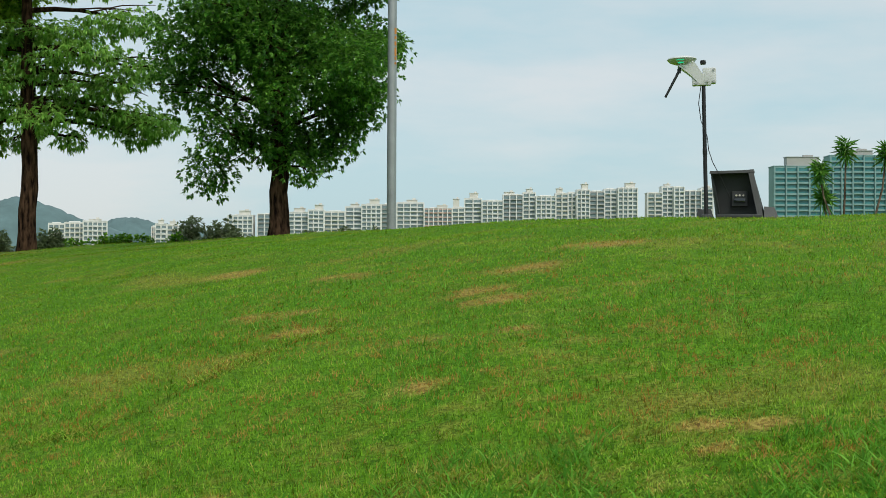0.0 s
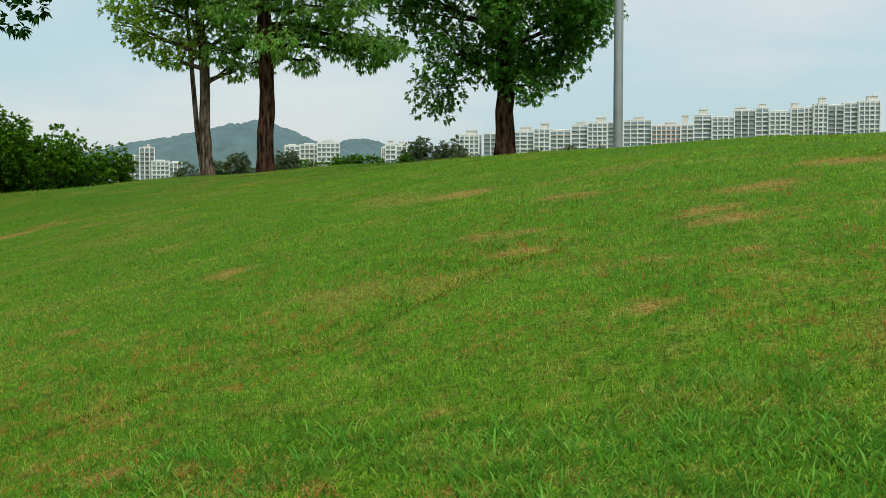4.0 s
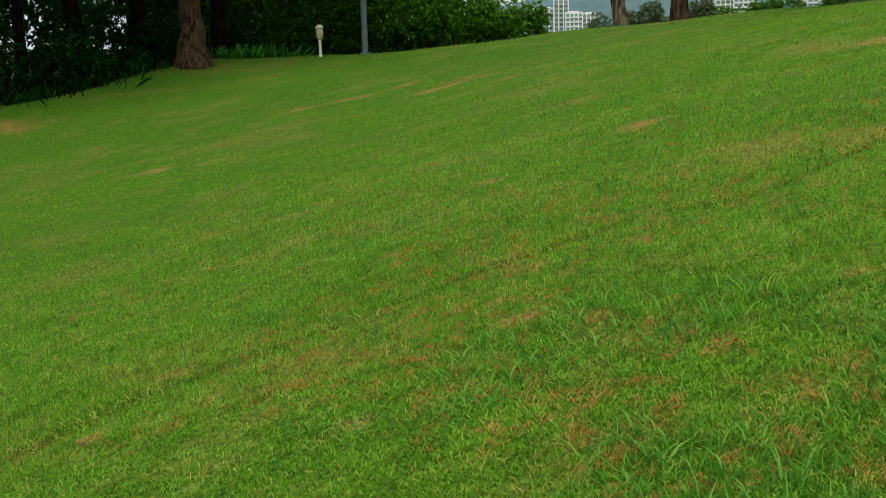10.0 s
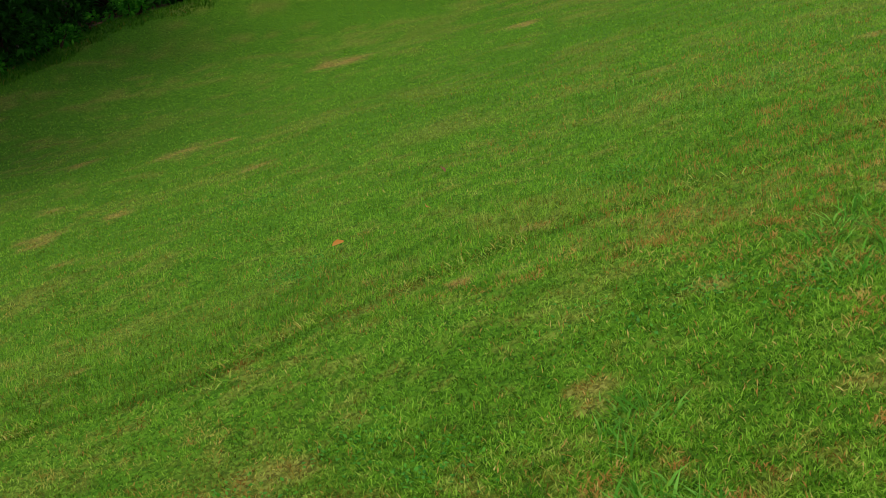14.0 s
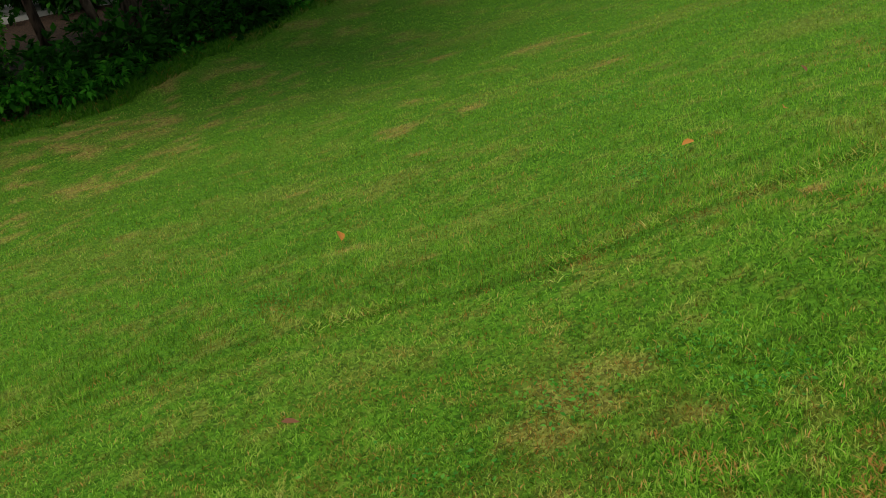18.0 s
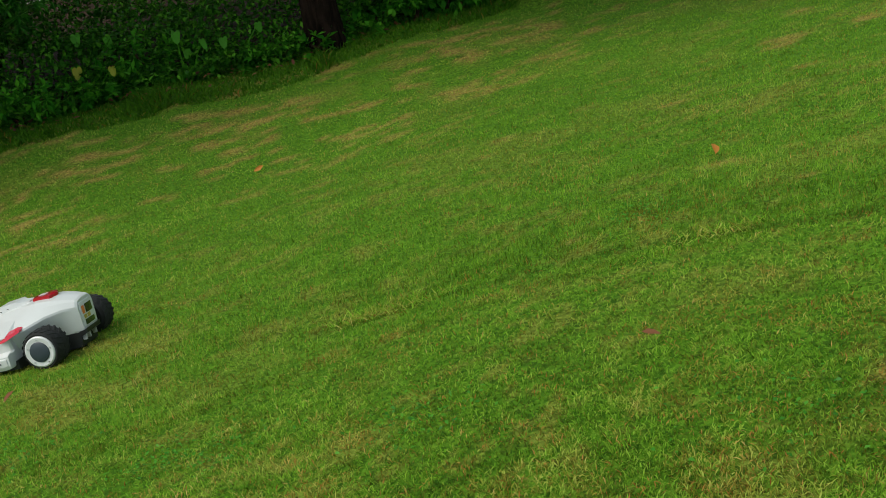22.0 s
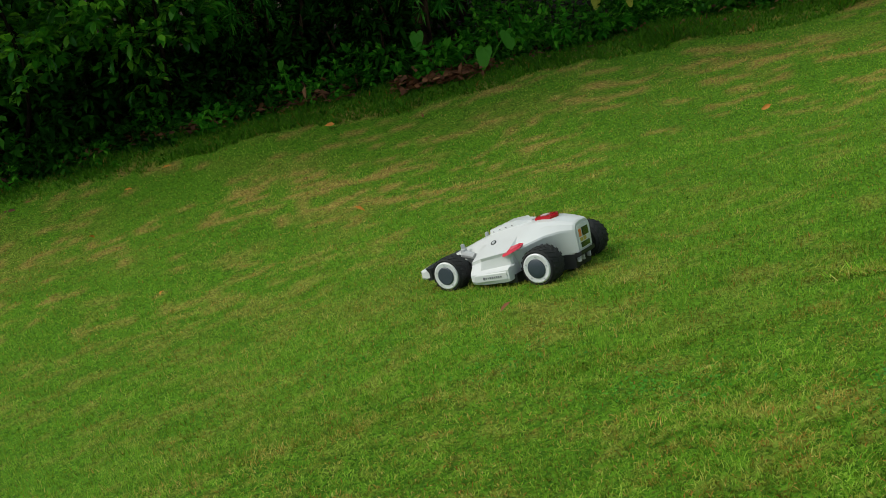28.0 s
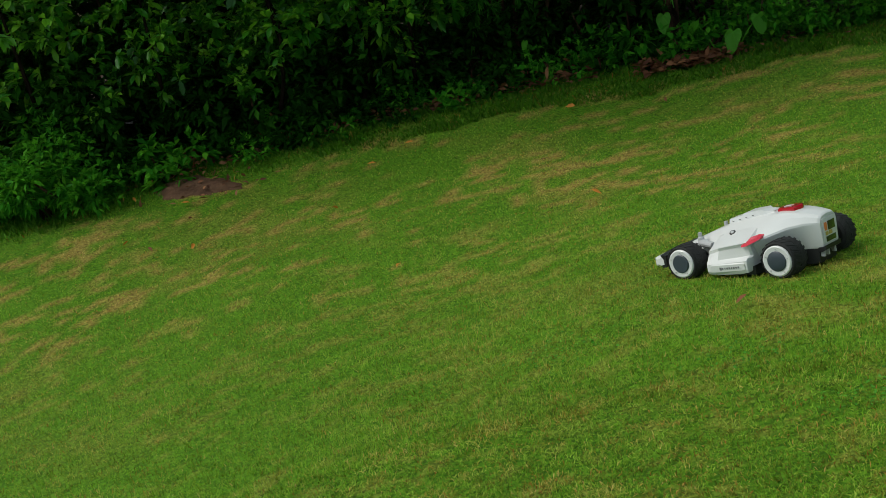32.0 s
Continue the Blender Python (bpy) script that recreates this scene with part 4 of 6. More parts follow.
def tree(x, y, label, trunk, radii, lumps, bark, leaf, per_area=34, count=6, L=0.12, W=0.05, spread=0.9, droop=0.25, limb_r=0.05, limbs=None, flare=1.15, seed=1, hang=0.0, rise=0.45):
    """A tree: tapered trunk, a limb to every other lump of the crown, and the crown of single leaves. Trunk and lumps are relative to the foot."""
    rnd = random.Random(seed)
    ob = thing("tree", pose(x, y, H(x, y) - 0.05), label, "tree")
    path = [Vector(p) for p in trunk]
    r = list(radii)
    r[0] *= flare
    fine, fr = [], []
    for k in range(len(path) - 1):
        for s in range(4):
            u = s / 4
            fine.append(path[k].lerp(path[k + 1], u) + Vector((rnd.uniform(-1, 1), rnd.uniform(-1, 1), 0)) * r[k] * 0.08)
            uu = u if k else u ** 0.45
            fr.append(r[k] + (r[k + 1] - r[k]) * uu)
    fine.append(path[-1])
    fr.append(r[-1])
    part("trunk", tube(fine, fr, 14, wobble=0.07, seed=seed), bark, ob, sharp=60)
    zs = [p.z for p in path]
    for q, (lx, ly, lz, rx, ry, rz) in enumerate(lumps):
        if limbs is not None and q % limbs:
            continue
        target = Vector((lx, ly, lz))
        reach = math.hypot(lx - path[0].x, ly - path[0].y)
        z0 = max(zs[0] + 0.45 * (zs[-1] - zs[0]) * 0.5, min(zs[-1] - 0.1, lz - rise * reach))
        start = next((a.lerp(b, (z0 - a.z) / max(b.z - a.z, 1e-6)) for a, b in zip(path, path[1:]) if a.z <= z0 <= b.z), path[-1])
        mids = [start.lerp(target, u) + Vector((rnd.uniform(-1, 1) * 0.08, rnd.uniform(-1, 1) * 0.08, math.sin(u * math.pi) * 0.12 * reach * 0.5)) * (1 if 0 < u < 1 else 0) for u in (0, 0.25, 0.5, 0.75, 1)]
        bm = tube(mids, [limb_r * (1 - 0.75 * u) for u in (0, 0.25, 0.5, 0.75, 1)], 7, seed=q)
        for tw in range(5):
            u = rnd.uniform(0.35, 0.95)
            s0 = start.lerp(target, u)
            k = min(3, int(u * 4))
            s0 = mids[k].lerp(mids[k + 1], u * 4 - k)
            e0 = target + Vector((rnd.uniform(-rx, rx), rnd.uniform(-ry, ry), rnd.uniform(-rz, rz))) * 0.9
            tube([s0, s0.lerp(e0, 0.5) + Vector((0, 0, 0.05)), e0], [limb_r * 0.35, limb_r * 0.22, limb_r * 0.1], 5, bm=bm)
        part("limb", bm, bark, ob, sharp=60)
    P, D = lump_points(lumps, per_area, 0.35)
    D = unit(D + np.array([0, 0, 0.35 - hang]))
    foliage("crown", [whorls(P, D, count, spread, L, W * 1.15, droop=droop, simple=True)], leaf, ob)
    return ob


def random_lumps(rnd, n, cx, cy, cz, rx, ry, rz, size, flat=0.8):
    out = []
    while len(out) < n:
        v = Vector((rnd.uniform(-1, 1), rnd.uniform(-1, 1), rnd.uniform(-1, 1)))
        if 0.25 < v.length < 1:
            s = size * rnd.uniform(0.7, 1.25)
            out.append((cx + v.x * rx, cy + v.y * ry, cz + v.z * rz, s, s, s * flat))
    return out


rnd = random.Random(3)
# dense round tree on the crest
A = [(0.05, -0.1, 1.35, 0.55, 0.5, 0.4), (0.1, -0.75, 1.9, 0.5, 0.4, 0.4), (-0.15, -0.9, 2.5, 0.5, 0.4, 0.45), (-0.95, 0.1, 0.95, 0.42, 0.4, 0.4), (-0.7, -0.3, 1.45, 0.5, 0.5, 0.4), (0.65, 0.2, 1.35, 0.5, 0.5, 0.42), (0.35, -0.3, 1.0, 0.35, 0.35, 0.3), (1.0, 0, 1.75, 0.5, 0.5, 0.4)]
A += random_lumps(rnd, 38, 0.05, 0, 3.35, 1.4, 1.4, 2.0, 0.58)
A += [(0.5, 0.05, 1.3, 0.32, 0.3, 0.26), (0.85, 0.1, 1.5, 0.36, 0.34, 0.28), (1.25, 0.05, 2.0, 0.36, 0.34, 0.3)]
A += [(1.35, 0, 2.6, 0.45, 0.45, 0.35), (-1.35, 0.1, 2.3, 0.45, 0.4, 0.4)]
tree(-2.22, 16.15, "tall dense dark-green tree with a brown trunk", ((0, 0, 0), (0.02, 0, 0.9), (0.0, 0, 2.2), (0.06, 0, 4.2)), (0.125, 0.115, 0.1, 0.05), A, "bark_brown", "leaf_tree", per_area=122, count=7, limbs=2, limb_r=0.04, L=0.064, W=0.032, spread=1.5, flare=1.35, seed=5)
# layered tree with open boughs
rnd = random.Random(11)
B = [(0.75, 0, 2.45, 0.6, 0.5, 0.22), (1.35, 0.2, 2.15, 0.55, 0.5, 0.22), (1.85, 0.1, 1.95, 0.42, 0.4, 0.18), (0.95, -0.2, 2.95, 0.75, 0.6, 0.2), (1.7, 0, 2.75, 0.5, 0.5, 0.16), (-0.45, -0.3, 2.5, 0.5, 0.5, 0.2), (0.35, -0.4, 1.95, 0.4, 0.4, 0.22), (-0.2, 0.4, 1.75, 0.35, 0.35, 0.2),
     (0.55, 0.3, 1.75, 0.3, 0.3, 0.18), (-0.75, 0.2, 1.9, 0.4, 0.4, 0.2), (0.4, 0.1, 3.3, 0.9, 0.8, 0.2), (-0.5, 0.1, 3.2, 0.7, 0.7, 0.2), (1.5, 0, 3.45, 0.7, 0.6, 0.18), (-1.2, 0, 2.9, 0.6, 0.6, 0.2)]
B += [(1.52, 0.46, 1.8, 0.36, 0.36, 0.2), (1.9, 0.5, 1.95, 0.34, 0.34, 0.18), (1.1, 0.3, 2.0, 0.4, 0.4, 0.2)]
B += [(0.15, -0.1, 2.75, 0.6, 0.5, 0.24), (-0.25, 0, 2.2, 0.42, 0.4, 0.2), (0.5, 0.1, 2.2, 0.42, 0.4, 0.22), (1.3, 0, 2.55, 0.5, 0.45, 0.2)]
B += random_lumps(rnd, 13, 0.2, 0, 4.6, 2.1, 1.9, 0.8, 0.7, 0.25)
tree(-6.19, 17.86, "layered green tree with open boughs on the crest", ((0, 0, 0), (0.03, 0, 1.3), (0, 0, 2.6), (-0.05, 0, 4.6)), (0.125, 0.115, 0.105, 0.05), B, "bark_brown", "leaf_layered", per_area=108, limbs=1, limb_r=0.045, L=0.08, W=0.028, spread=1.2, droop=0.5, hang=0.5, rise=-0.12, flare=1.3, seed=8)
# two-stemmed yellow-green tree
rnd = random.Random(21)
C = [(-0.75, 0, 2.75, 0.55, 0.5, 0.3), (-0.35, 0, 2.35, 0.4, 0.4, 0.25), (-1.05, 0, 3.2, 0.5, 0.5, 0.3), (0.1, 0, 2.6, 0.4, 0.4, 0.25), (0.45, 0.1, 2.3, 0.3, 0.3, 0.2), (-0.4, 0.1, 3.3, 0.6, 0.6, 0.3)]
C += [(-1.02, -0.4, 2.4, 0.42, 0.4, 0.28), (-0.8, -0.3, 2.1, 0.34, 0.32, 0.22), (-0.48, -0.2, 1.95, 0.28, 0.28, 0.2), (-1.25, -0.4, 2.8, 0.4, 0.4, 0.26), (0.42, 0.15, 1.75, 0.26, 0.26, 0.18)]
C += [(-0.1, 0.1, 2.95, 0.5, 0.45, 0.28), (0.35, 0.0, 2.75, 0.42, 0.4, 0.25), (-0.6, 0.1, 3.05, 0.5, 0.45, 0.28), (0.6, 0.1, 3.1, 0.45, 0.4, 0.26), (-0.15, 0.0, 2.15, 0.3, 0.3, 0.2)]
C += random_lumps(rnd, 14, -0.4, 0, 4.1, 1.3, 1.3, 0.9, 0.6, 0.5)
yt = tree(-7.26, 18.21, "two-stemmed tree with yellow-green leaves", ((0, 0, 0), (-0.06, 0, 0.8), (-0.05, 0, 1.9), (-0.25, 0, 3.6)), (0.105, 0.085, 0.08, 0.04), C, "bark_grey", "leaf_yellow", per_area=112, limbs=2, L=0.078, W=0.032, seed=9)
part("stem", tube([(-0.16, 0.2, 0), (-0.27, 0.2, 0.8), (-0.34, 0.15, 1.9), (-0.42, 0.1, 3.2)], [0.05, 0.042, 0.036, 0.02], 9, wobble=0.05), "bark_grey", yt)

# wide dark tree at the edge of the wood, its flared trunk in a ring of bare soil
rnd = random.Random(31)
D1 = random_lumps(rnd, 46, 0.5, 0, 4.6, 3.5, 3.3, 1.2, 0.85, 0.5)
D1 += [(1.65, 1.45, 2.6, 0.5, 0.5, 0.25), (2.3, 2.0, 2.75, 0.55, 0.5, 0.28), (2.9, 2.5, 2.85, 0.4, 0.4, 0.24), (3.25, 2.65, 3.05, 0.36, 0.36, 0.2), (3.4, 3.0, 3.55, 0.5, 0.45, 0.3), (2.0, 1.8, 3.3, 0.6, 0.6, 0.3)]
D1 += [(2.2, 1.0, 2.75, 0.55, 0.5, 0.25), (2.9, 1.4, 2.95, 0.45, 0.45, 0.2), (1.2, 0.3, 3.0, 0.6, 0.6, 0.25)]
tree(-12.76, 14.35, "large tree with a flared red-brown trunk at the wood edge", ((0, 0, 0), (-0.03, 0, 0.75), (-0.05, 0, 2.0), (0.1, 0, 4.2)), (0.185, 0.17, 0.155, 0.08), D1, "bark_red", "leaf_wood_shade", per_area=12, limbs=5, limb_r=0.08, L=0.16, W=0.07, flare=1.9, seed=4)

TRUNKS = ((-13.35, 15.65, 0.14, 0.0, 5.2), (-15.0, 15.4, 0.11, 0.02, 5.0), (-14.5, 16.6, 0.07, 0.0, 5.0), (-16.0, 12.6, 0.13, -0.05, 5.2), (-14.6, 7.4, 0.12, 0.03, 5.0), (-14.2, 14.7, 0.12, 0.0, 5.2), (-14.6, 13.7, 0.15, 0.03, 5.2), (-14.9, 12.8, 0.1, -0.03, 5.0), (-15.0, 11.8, 0.12, 0.02, 5.0), (-15.2, 10.6, 0.09, 0.0, 5.0), (-11.3, 2.05, 0.045, 0.3, 4.5), (-11.4, 2.3, 0.085, 0.13, 4.8),
          (-12.8, 2.7, 0.045, 0.05, 4.6), (-12.7, 2.85, 0.055, 0.3, 4.6), (-13.0, 3.1, 0.1, 0.02, 4.8), (-13.4, 3.35, 0.04, 0.35, 4.5), (-12.8, 3.4, 0.055, 0.06, 4.6), (-12.5, 3.45, 0.045, 0.2, 4.6), (-12.9, 3.75, 0.04, -0.1, 4.6), (-11.8, 3.75, 0.06, 0.28, 4.6),
          (-12.3, 1.6, 0.05, 0.2, 4.5), (-10.0, 0.22, 0.15, 0.02, 4.8), (-10.6, -3.9, 0.05, 0.03, 4.4), (-10.3, -5.6, 0.04, 0.0, 4.2), (-9.9, -6.1, 0.035, -0.04, 4.0), (-9.2, -8.2, 0.09, 0.05, 4.6), (-7.4, -9.4, 0.1, 0.03, 4.8), (-8.6, -6.9, 0.05, 0.02, 4.4))
rnd = random.Random(41)
for q, (x, y, r, lean, top) in enumerate(TRUNKS):
    d, wide = math.hypot(x, y), y < 1.5
    # crowns are unseen; they are pulled over the lawn to shade its edge
    reach = (0.8 if wide else 2.0 if y > 8 else 0.5) / d
    lx, ly = -y / d * lean, x / d * lean
    lumps = random_lumps(rnd, 17, lx * 3 - x * reach, ly * 3 - y * reach, top - 0.4, 2.0, 2.0, 0.8, 0.85, 0.45)
    # bark and leaf colours carry the wood's shade; larger leaves block more sky
    tree(x, y, "slim tree in the wood, shade put into its dark bark and leaves", ((0, 0, 0), (lx * 1.2, ly * 1.2, 1.2), (lx * 2.2, ly * 2.2, 2.4), (lx * 3, ly * 3, top - 0.6)), (r, r * 0.85, r * 0.75, r * 0.4), lumps, "bark_deep_shade" if r == 0.15 or y > 10 else "bark_shade" if 1.5 < y < 4.5 else "bark_deep_shade", "leaf_wood_shade", per_area=13 if y > 8 else 7, limbs=4, limb_r=r * 0.4, L=0.28 if y > 8 else 0.42 if r == 0.15 else 0.26 if y > -2 else 0.22, W=0.18 if r == 0.15 else 0.12 if y > -2 else 0.09, flare=1.3, seed=60 + q)


def shrub(x, y, label, lumps, leaf, per_area, count, L, W, spread=1.0, droop=0.2, stems=5, lift=0.3, category="shrub", inner=0.45, seed=0, stem_mat="bark_brown"):
    """A shrub: thin stems from the foot and leaves in tufts over uneven lumps, relative to the foot."""
    rnd = random.Random(seed + int(abs(x * 37 + y * 91)))
    ob = thing("shrub", pose(x, y, H(x, y) - 0.03), label, category)
    for k in range(stems):
        lx, ly, lz, *_ = lumps[k % len(lumps)]
        e = Vector((lx, ly, lz)) + Vector((rnd.uniform(-0.1, 0.1), rnd.uniform(-0.1, 0.1), 0))
        s = Vector((lx * 0.3 + rnd.uniform(-0.1, 0.1), ly * 0.3 + rnd.uniform(-0.1, 0.1), 0))
        part("stem", tube([s, s.lerp(e, 0.5) + Vector((rnd.uniform(-0.08, 0.08), rnd.uniform(-0.08, 0.08), 0)), e], [0.022, 0.016, 0.006], 6), stem_mat, ob)
    P, D = lump_points(lumps, per_area, inner)
    up = P[:, 2] > 0.03
    P, D = P[up], unit(D[up] + np.array([0, 0, lift]))
    foliage("foliage", [whorls(P, D, count, spread, L, W, droop=droop, simple=leaf != "leaf_broad")], leaf, ob)
    return ob


def ring(az, over):
    a = radians(az)
    d = float(np.interp(az, [b[0] for b in BORDER], [b[1] for b in BORDER])) + over
    return -math.sin(a) * d, math.cos(a) * d


rnd = random.Random(51)
# bright clipped-looking bushes beyond the crest
for az, over, w, h in ((25.9, 2.2, 0.4, 0.75), (26.9, 1.9, 0.5, 0.75), (28.0, 1.8, 0.55, 0.9), (29.2, 1.6, 0.7, 1.15), (30.6, 1.5, 0.8, 1.35), (32.2, 1.7, 0.9, 1.6), (33.9, 1.6, 0.9, 1.75), (35.6, 1.7, 0.95, 1.9), (37.2, 2.0, 0.9, 1.95), (38.9, 2.3, 0.9, 2.0), (40.6, 2.6, 0.9, 1.9)):
    x, y = ring(az, over)
    lumps = random_lumps(rnd, 20, 0, 0, h * 0.52, w * 0.95, w * 0.8, h * 0.52, 0.2 * w + 0.07, 1.0) + [(0, 0, h * 0.4, w * 0.7, w * 0.7, h * 0.42)]
    shrub(x, y, "dense bright-green bush behind the crest", lumps, "leaf_hedge", 85, 6, 0.085, 0.034, 0.9, seed=1, lift=0.8, inner=0.55)

# low bright bushes on the line of the crest
for az, over, w, h in ((16.7, 0.6, 0.25, 0.14), (16.0, 0.5, 0.3, 0.17), (15.3, 0.6, 0.3, 0.18), (14.6, 0.5, 0.25, 0.16), (13.9, 0.6, 0.22, 0.13), (12.6, 0.6, 0.2, 0.13)):
    x, y = ring(az, over)
    lumps = random_lumps(rnd, 8, 0, 0, h * 0.5, w * 0.9, w * 0.6, h * 0.3, 0.08, 0.9)
    shrub(x, y, "low bright-green bush on the crest", lumps, "leaf_hedge", 150, 5, 0.06, 0.028, 1.0, seed=8, lift=0.6, inner=0.6, stems=3)

# dark thicket behind the bright bushes
for k in range(13):
    az = 29.5 + k * 1.15
    x, y = ring(az, 3.9 + 0.5 * (k % 2))
    h = float(np.interp(az, (29, 33, 37, 42), (1.1, 1.9, 2.4, 2.6)))
    lumps = random_lumps(rnd, 12, 0, 0, h * 0.5, 0.8, 0.6, h * 0.45, 0.45, 0.9)
    shrub(x, y, "dark thicket shrub behind the bright bushes", lumps, "leaf_wood_shade", 34, 5, 0.15, 0.07, 1.0, seed=7, stems=3)

# dark undergrowth in two rows; the wood's deep shade sits in its leaf colour
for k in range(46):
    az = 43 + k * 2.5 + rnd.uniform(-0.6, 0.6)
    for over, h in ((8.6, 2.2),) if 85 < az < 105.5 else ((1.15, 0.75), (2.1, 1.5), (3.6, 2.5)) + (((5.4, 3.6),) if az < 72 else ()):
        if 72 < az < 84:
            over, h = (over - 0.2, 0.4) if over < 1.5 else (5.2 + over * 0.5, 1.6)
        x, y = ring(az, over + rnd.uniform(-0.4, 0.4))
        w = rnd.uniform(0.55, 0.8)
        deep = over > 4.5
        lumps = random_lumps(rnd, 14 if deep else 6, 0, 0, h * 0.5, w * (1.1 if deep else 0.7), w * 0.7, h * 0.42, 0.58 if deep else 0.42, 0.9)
        shrub(x, y, "undergrowth shrub, deep shade put into its dark leaf colour", lumps, "leaf_wood_shade", 24 if over < 3 else 15 if over < 4.5 else 9, 5, 0.12 if over < 4.5 else 0.17, 0.05 if over < 4.5 else 0.08, 1.0, seed=2, stems=3)

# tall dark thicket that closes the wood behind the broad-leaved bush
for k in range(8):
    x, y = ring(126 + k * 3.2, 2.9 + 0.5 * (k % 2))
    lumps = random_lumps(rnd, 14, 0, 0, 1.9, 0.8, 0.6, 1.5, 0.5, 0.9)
    shrub(x, y, "tall dark thicket shrub at the back of the wood", lumps, "leaf_wood_shade", 20, 5, 0.17, 0.08, 1.0, seed=9, stems=3)

# bank of small-leaved ground cover behind the border
n = 42000
ca = RNG.uniform(84.5, 106, n)
co = 0.3 + 3.5 * RNG.uniform(0, 1, n) ** 1.2
cd = np.interp(ca, [b[0] for b in BORDER], [b[1] for b in BORDER]) + co
cx, cy = -np.sin(np.radians(ca)) * cd, np.cos(np.radians(ca)) * cd
rise = (0.1 + 0.26 * co + 0.3 * noise2(cx, cy, 0.55, 44) + 0.12 * noise2(cx, cy, 0.18, 45)) * (0.35 + 0.65 * smooth(0.3, 0.9, co))
P = np.stack([cx, cy, height(cx, cy) + rise - RNG.uniform(0, 0.14, n)], -1)
D = unit(RNG.normal(0, 0.8, (n, 3)) + np.stack([-cx / cd, -cy / cd, np.full(n, 0.5)], -1) * 0.7)
s = RNG.uniform(0.04, 0.07, n)
v, f = leaves(P, D, s, s * 0.55, fold=0.1, droop=0.3, simple=True)
tagged(np_mesh("ground_cover", v, f, "leaf_ivy"), "dense dark bank of small-leaved ground cover", "ground cover", kind="stuff")

# low leafy plants along the border
for k in range(84):
    az = 56 + k * 1.0 + rnd.uniform(-0.8, 0.8)
    if 85 < az < 105 and k % 3:
        continue
    x, y = ring(az, rnd.uniform(0.2, 0.95))
    h = rnd.uniform(0.12, 0.42) * (1.2 if 84 < az < 106 else 0.9)
    lumps = random_lumps(rnd, 5, 0, 0, h * 0.5, 0.32, 0.32, h * 0.35, 0.16, 0.7)
    # plants in the gloom take the leaf colour with shade in it
    shrub(x, y, "low leafy plant at the border of the lawn", lumps, "leaf_wood_shade" if az < 60 or (az > 108 and k % 2) else "leaf_low", 60, 5, rnd.uniform(0.06, 0.11), rnd.uniform(0.025, 0.045), 1.1, seed=3, stems=2, category="plant")

# strap-leaved clumps under the big tree
for az, over in ((38.5, 0.9), (39.7, 0.7), (40.4, 1.3), (43.4, 0.9), (44.3, 0.6), (45.3, 0.8), (46.4, 0.7), (47.6, 0.9), (48.8, 0.7), (50.2, 0.8), (51.8, 0.7), (53.5, 0.8), (55.5, 0.7), (57.5, 0.7)):
    x, y = ring(az, over)
    ob = thing("strap_leaf_plant", pose(x, y, H(x, y) - 0.02), "clump of dark strap-shaped leaves under the trees", "plant", "strap-leaved clumps")
    n = 130
    P = np.stack([RNG.normal(0, 0.3, n), RNG.normal(0, 0.25, n), np.zeros(n)], -1)
    D = unit(np.stack([RNG.normal(0, 0.4, n), RNG.normal(0, 0.4, n), np.ones(n)], -1))
    # clumps deeper in the wood get the shaded leaf colour
    foliage("leaf", [leaves(P, D, RNG.uniform(0.2, 0.42, n), np.full(n, 0.028), droop=0.3)], "leaf_wood_shade" if az > 42 else "leaf_narrow", ob)

# narrow-leaved shrubs
for az, over, h in ((106.5, 1.1, 1.5), (109.5, 1.0, 1.7), (112.5, 1.3, 1.9), (115.5, 1.4, 1.9), (118.0, 1.5, 2.0), (104.0, 1.5, 1.5)):
    x, y = ring(az, over)
    lumps = random_lumps(rnd, 8, 0, 0, h * 0.62, 0.5, 0.5, h * 0.35, 0.36, 0.9)
    shrub(x, y, "tall shrub with narrow dark leaves in rosettes", lumps, "leaf_narrow", 26, 11, 0.14, 0.018, 1.3, droop=0.1, seed=4)

# broad-leaved bush that hangs over the border
for az, over, h, w in ((121.5, 0.9, 1.9, 0.8), (125.0, 0.75, 2.1, 0.95), (129.0, 0.8, 2.2, 1.0), (133.5, 1.0, 2.2, 1.0), (138.5, 1.2, 2.2, 1.0)):
    x, y = ring(az, over)
    lumps = random_lumps(rnd, 46, 0, 0, h * 0.58, w * 0.9, w * 0.72, h * 0.46, 0.2, 0.55)
    shrub(x, y, "large overhanging bush with broad glossy leaves", lumps, "leaf_broad", 22, 6, 0.1, 0.05, 1.1, droop=0.25, lift=0.4, seed=5, stems=3, inner=0.3, stem_mat="bark_deep_shade")

# soft leafy mound beside the bare soil
for dx, dy, s in ((0, 0, 1.0), (-0.5, -0.55, 1.1), (0.35, -0.75, 0.9)):
    x, y = -6.05 + dx, -6.75 + dy
    lumps = random_lumps(rnd, 9, 0, 0, 0.3 * s, 0.42 * s, 0.42 * s, 0.22 * s, 0.24 * s, 0.8)
    shrub(x, y, "soft bushy plant with small fresh green leaves", lumps, "leaf_low", 95, 6, 0.075, 0.026, 1.1, seed=6, stems=4, category="plant")

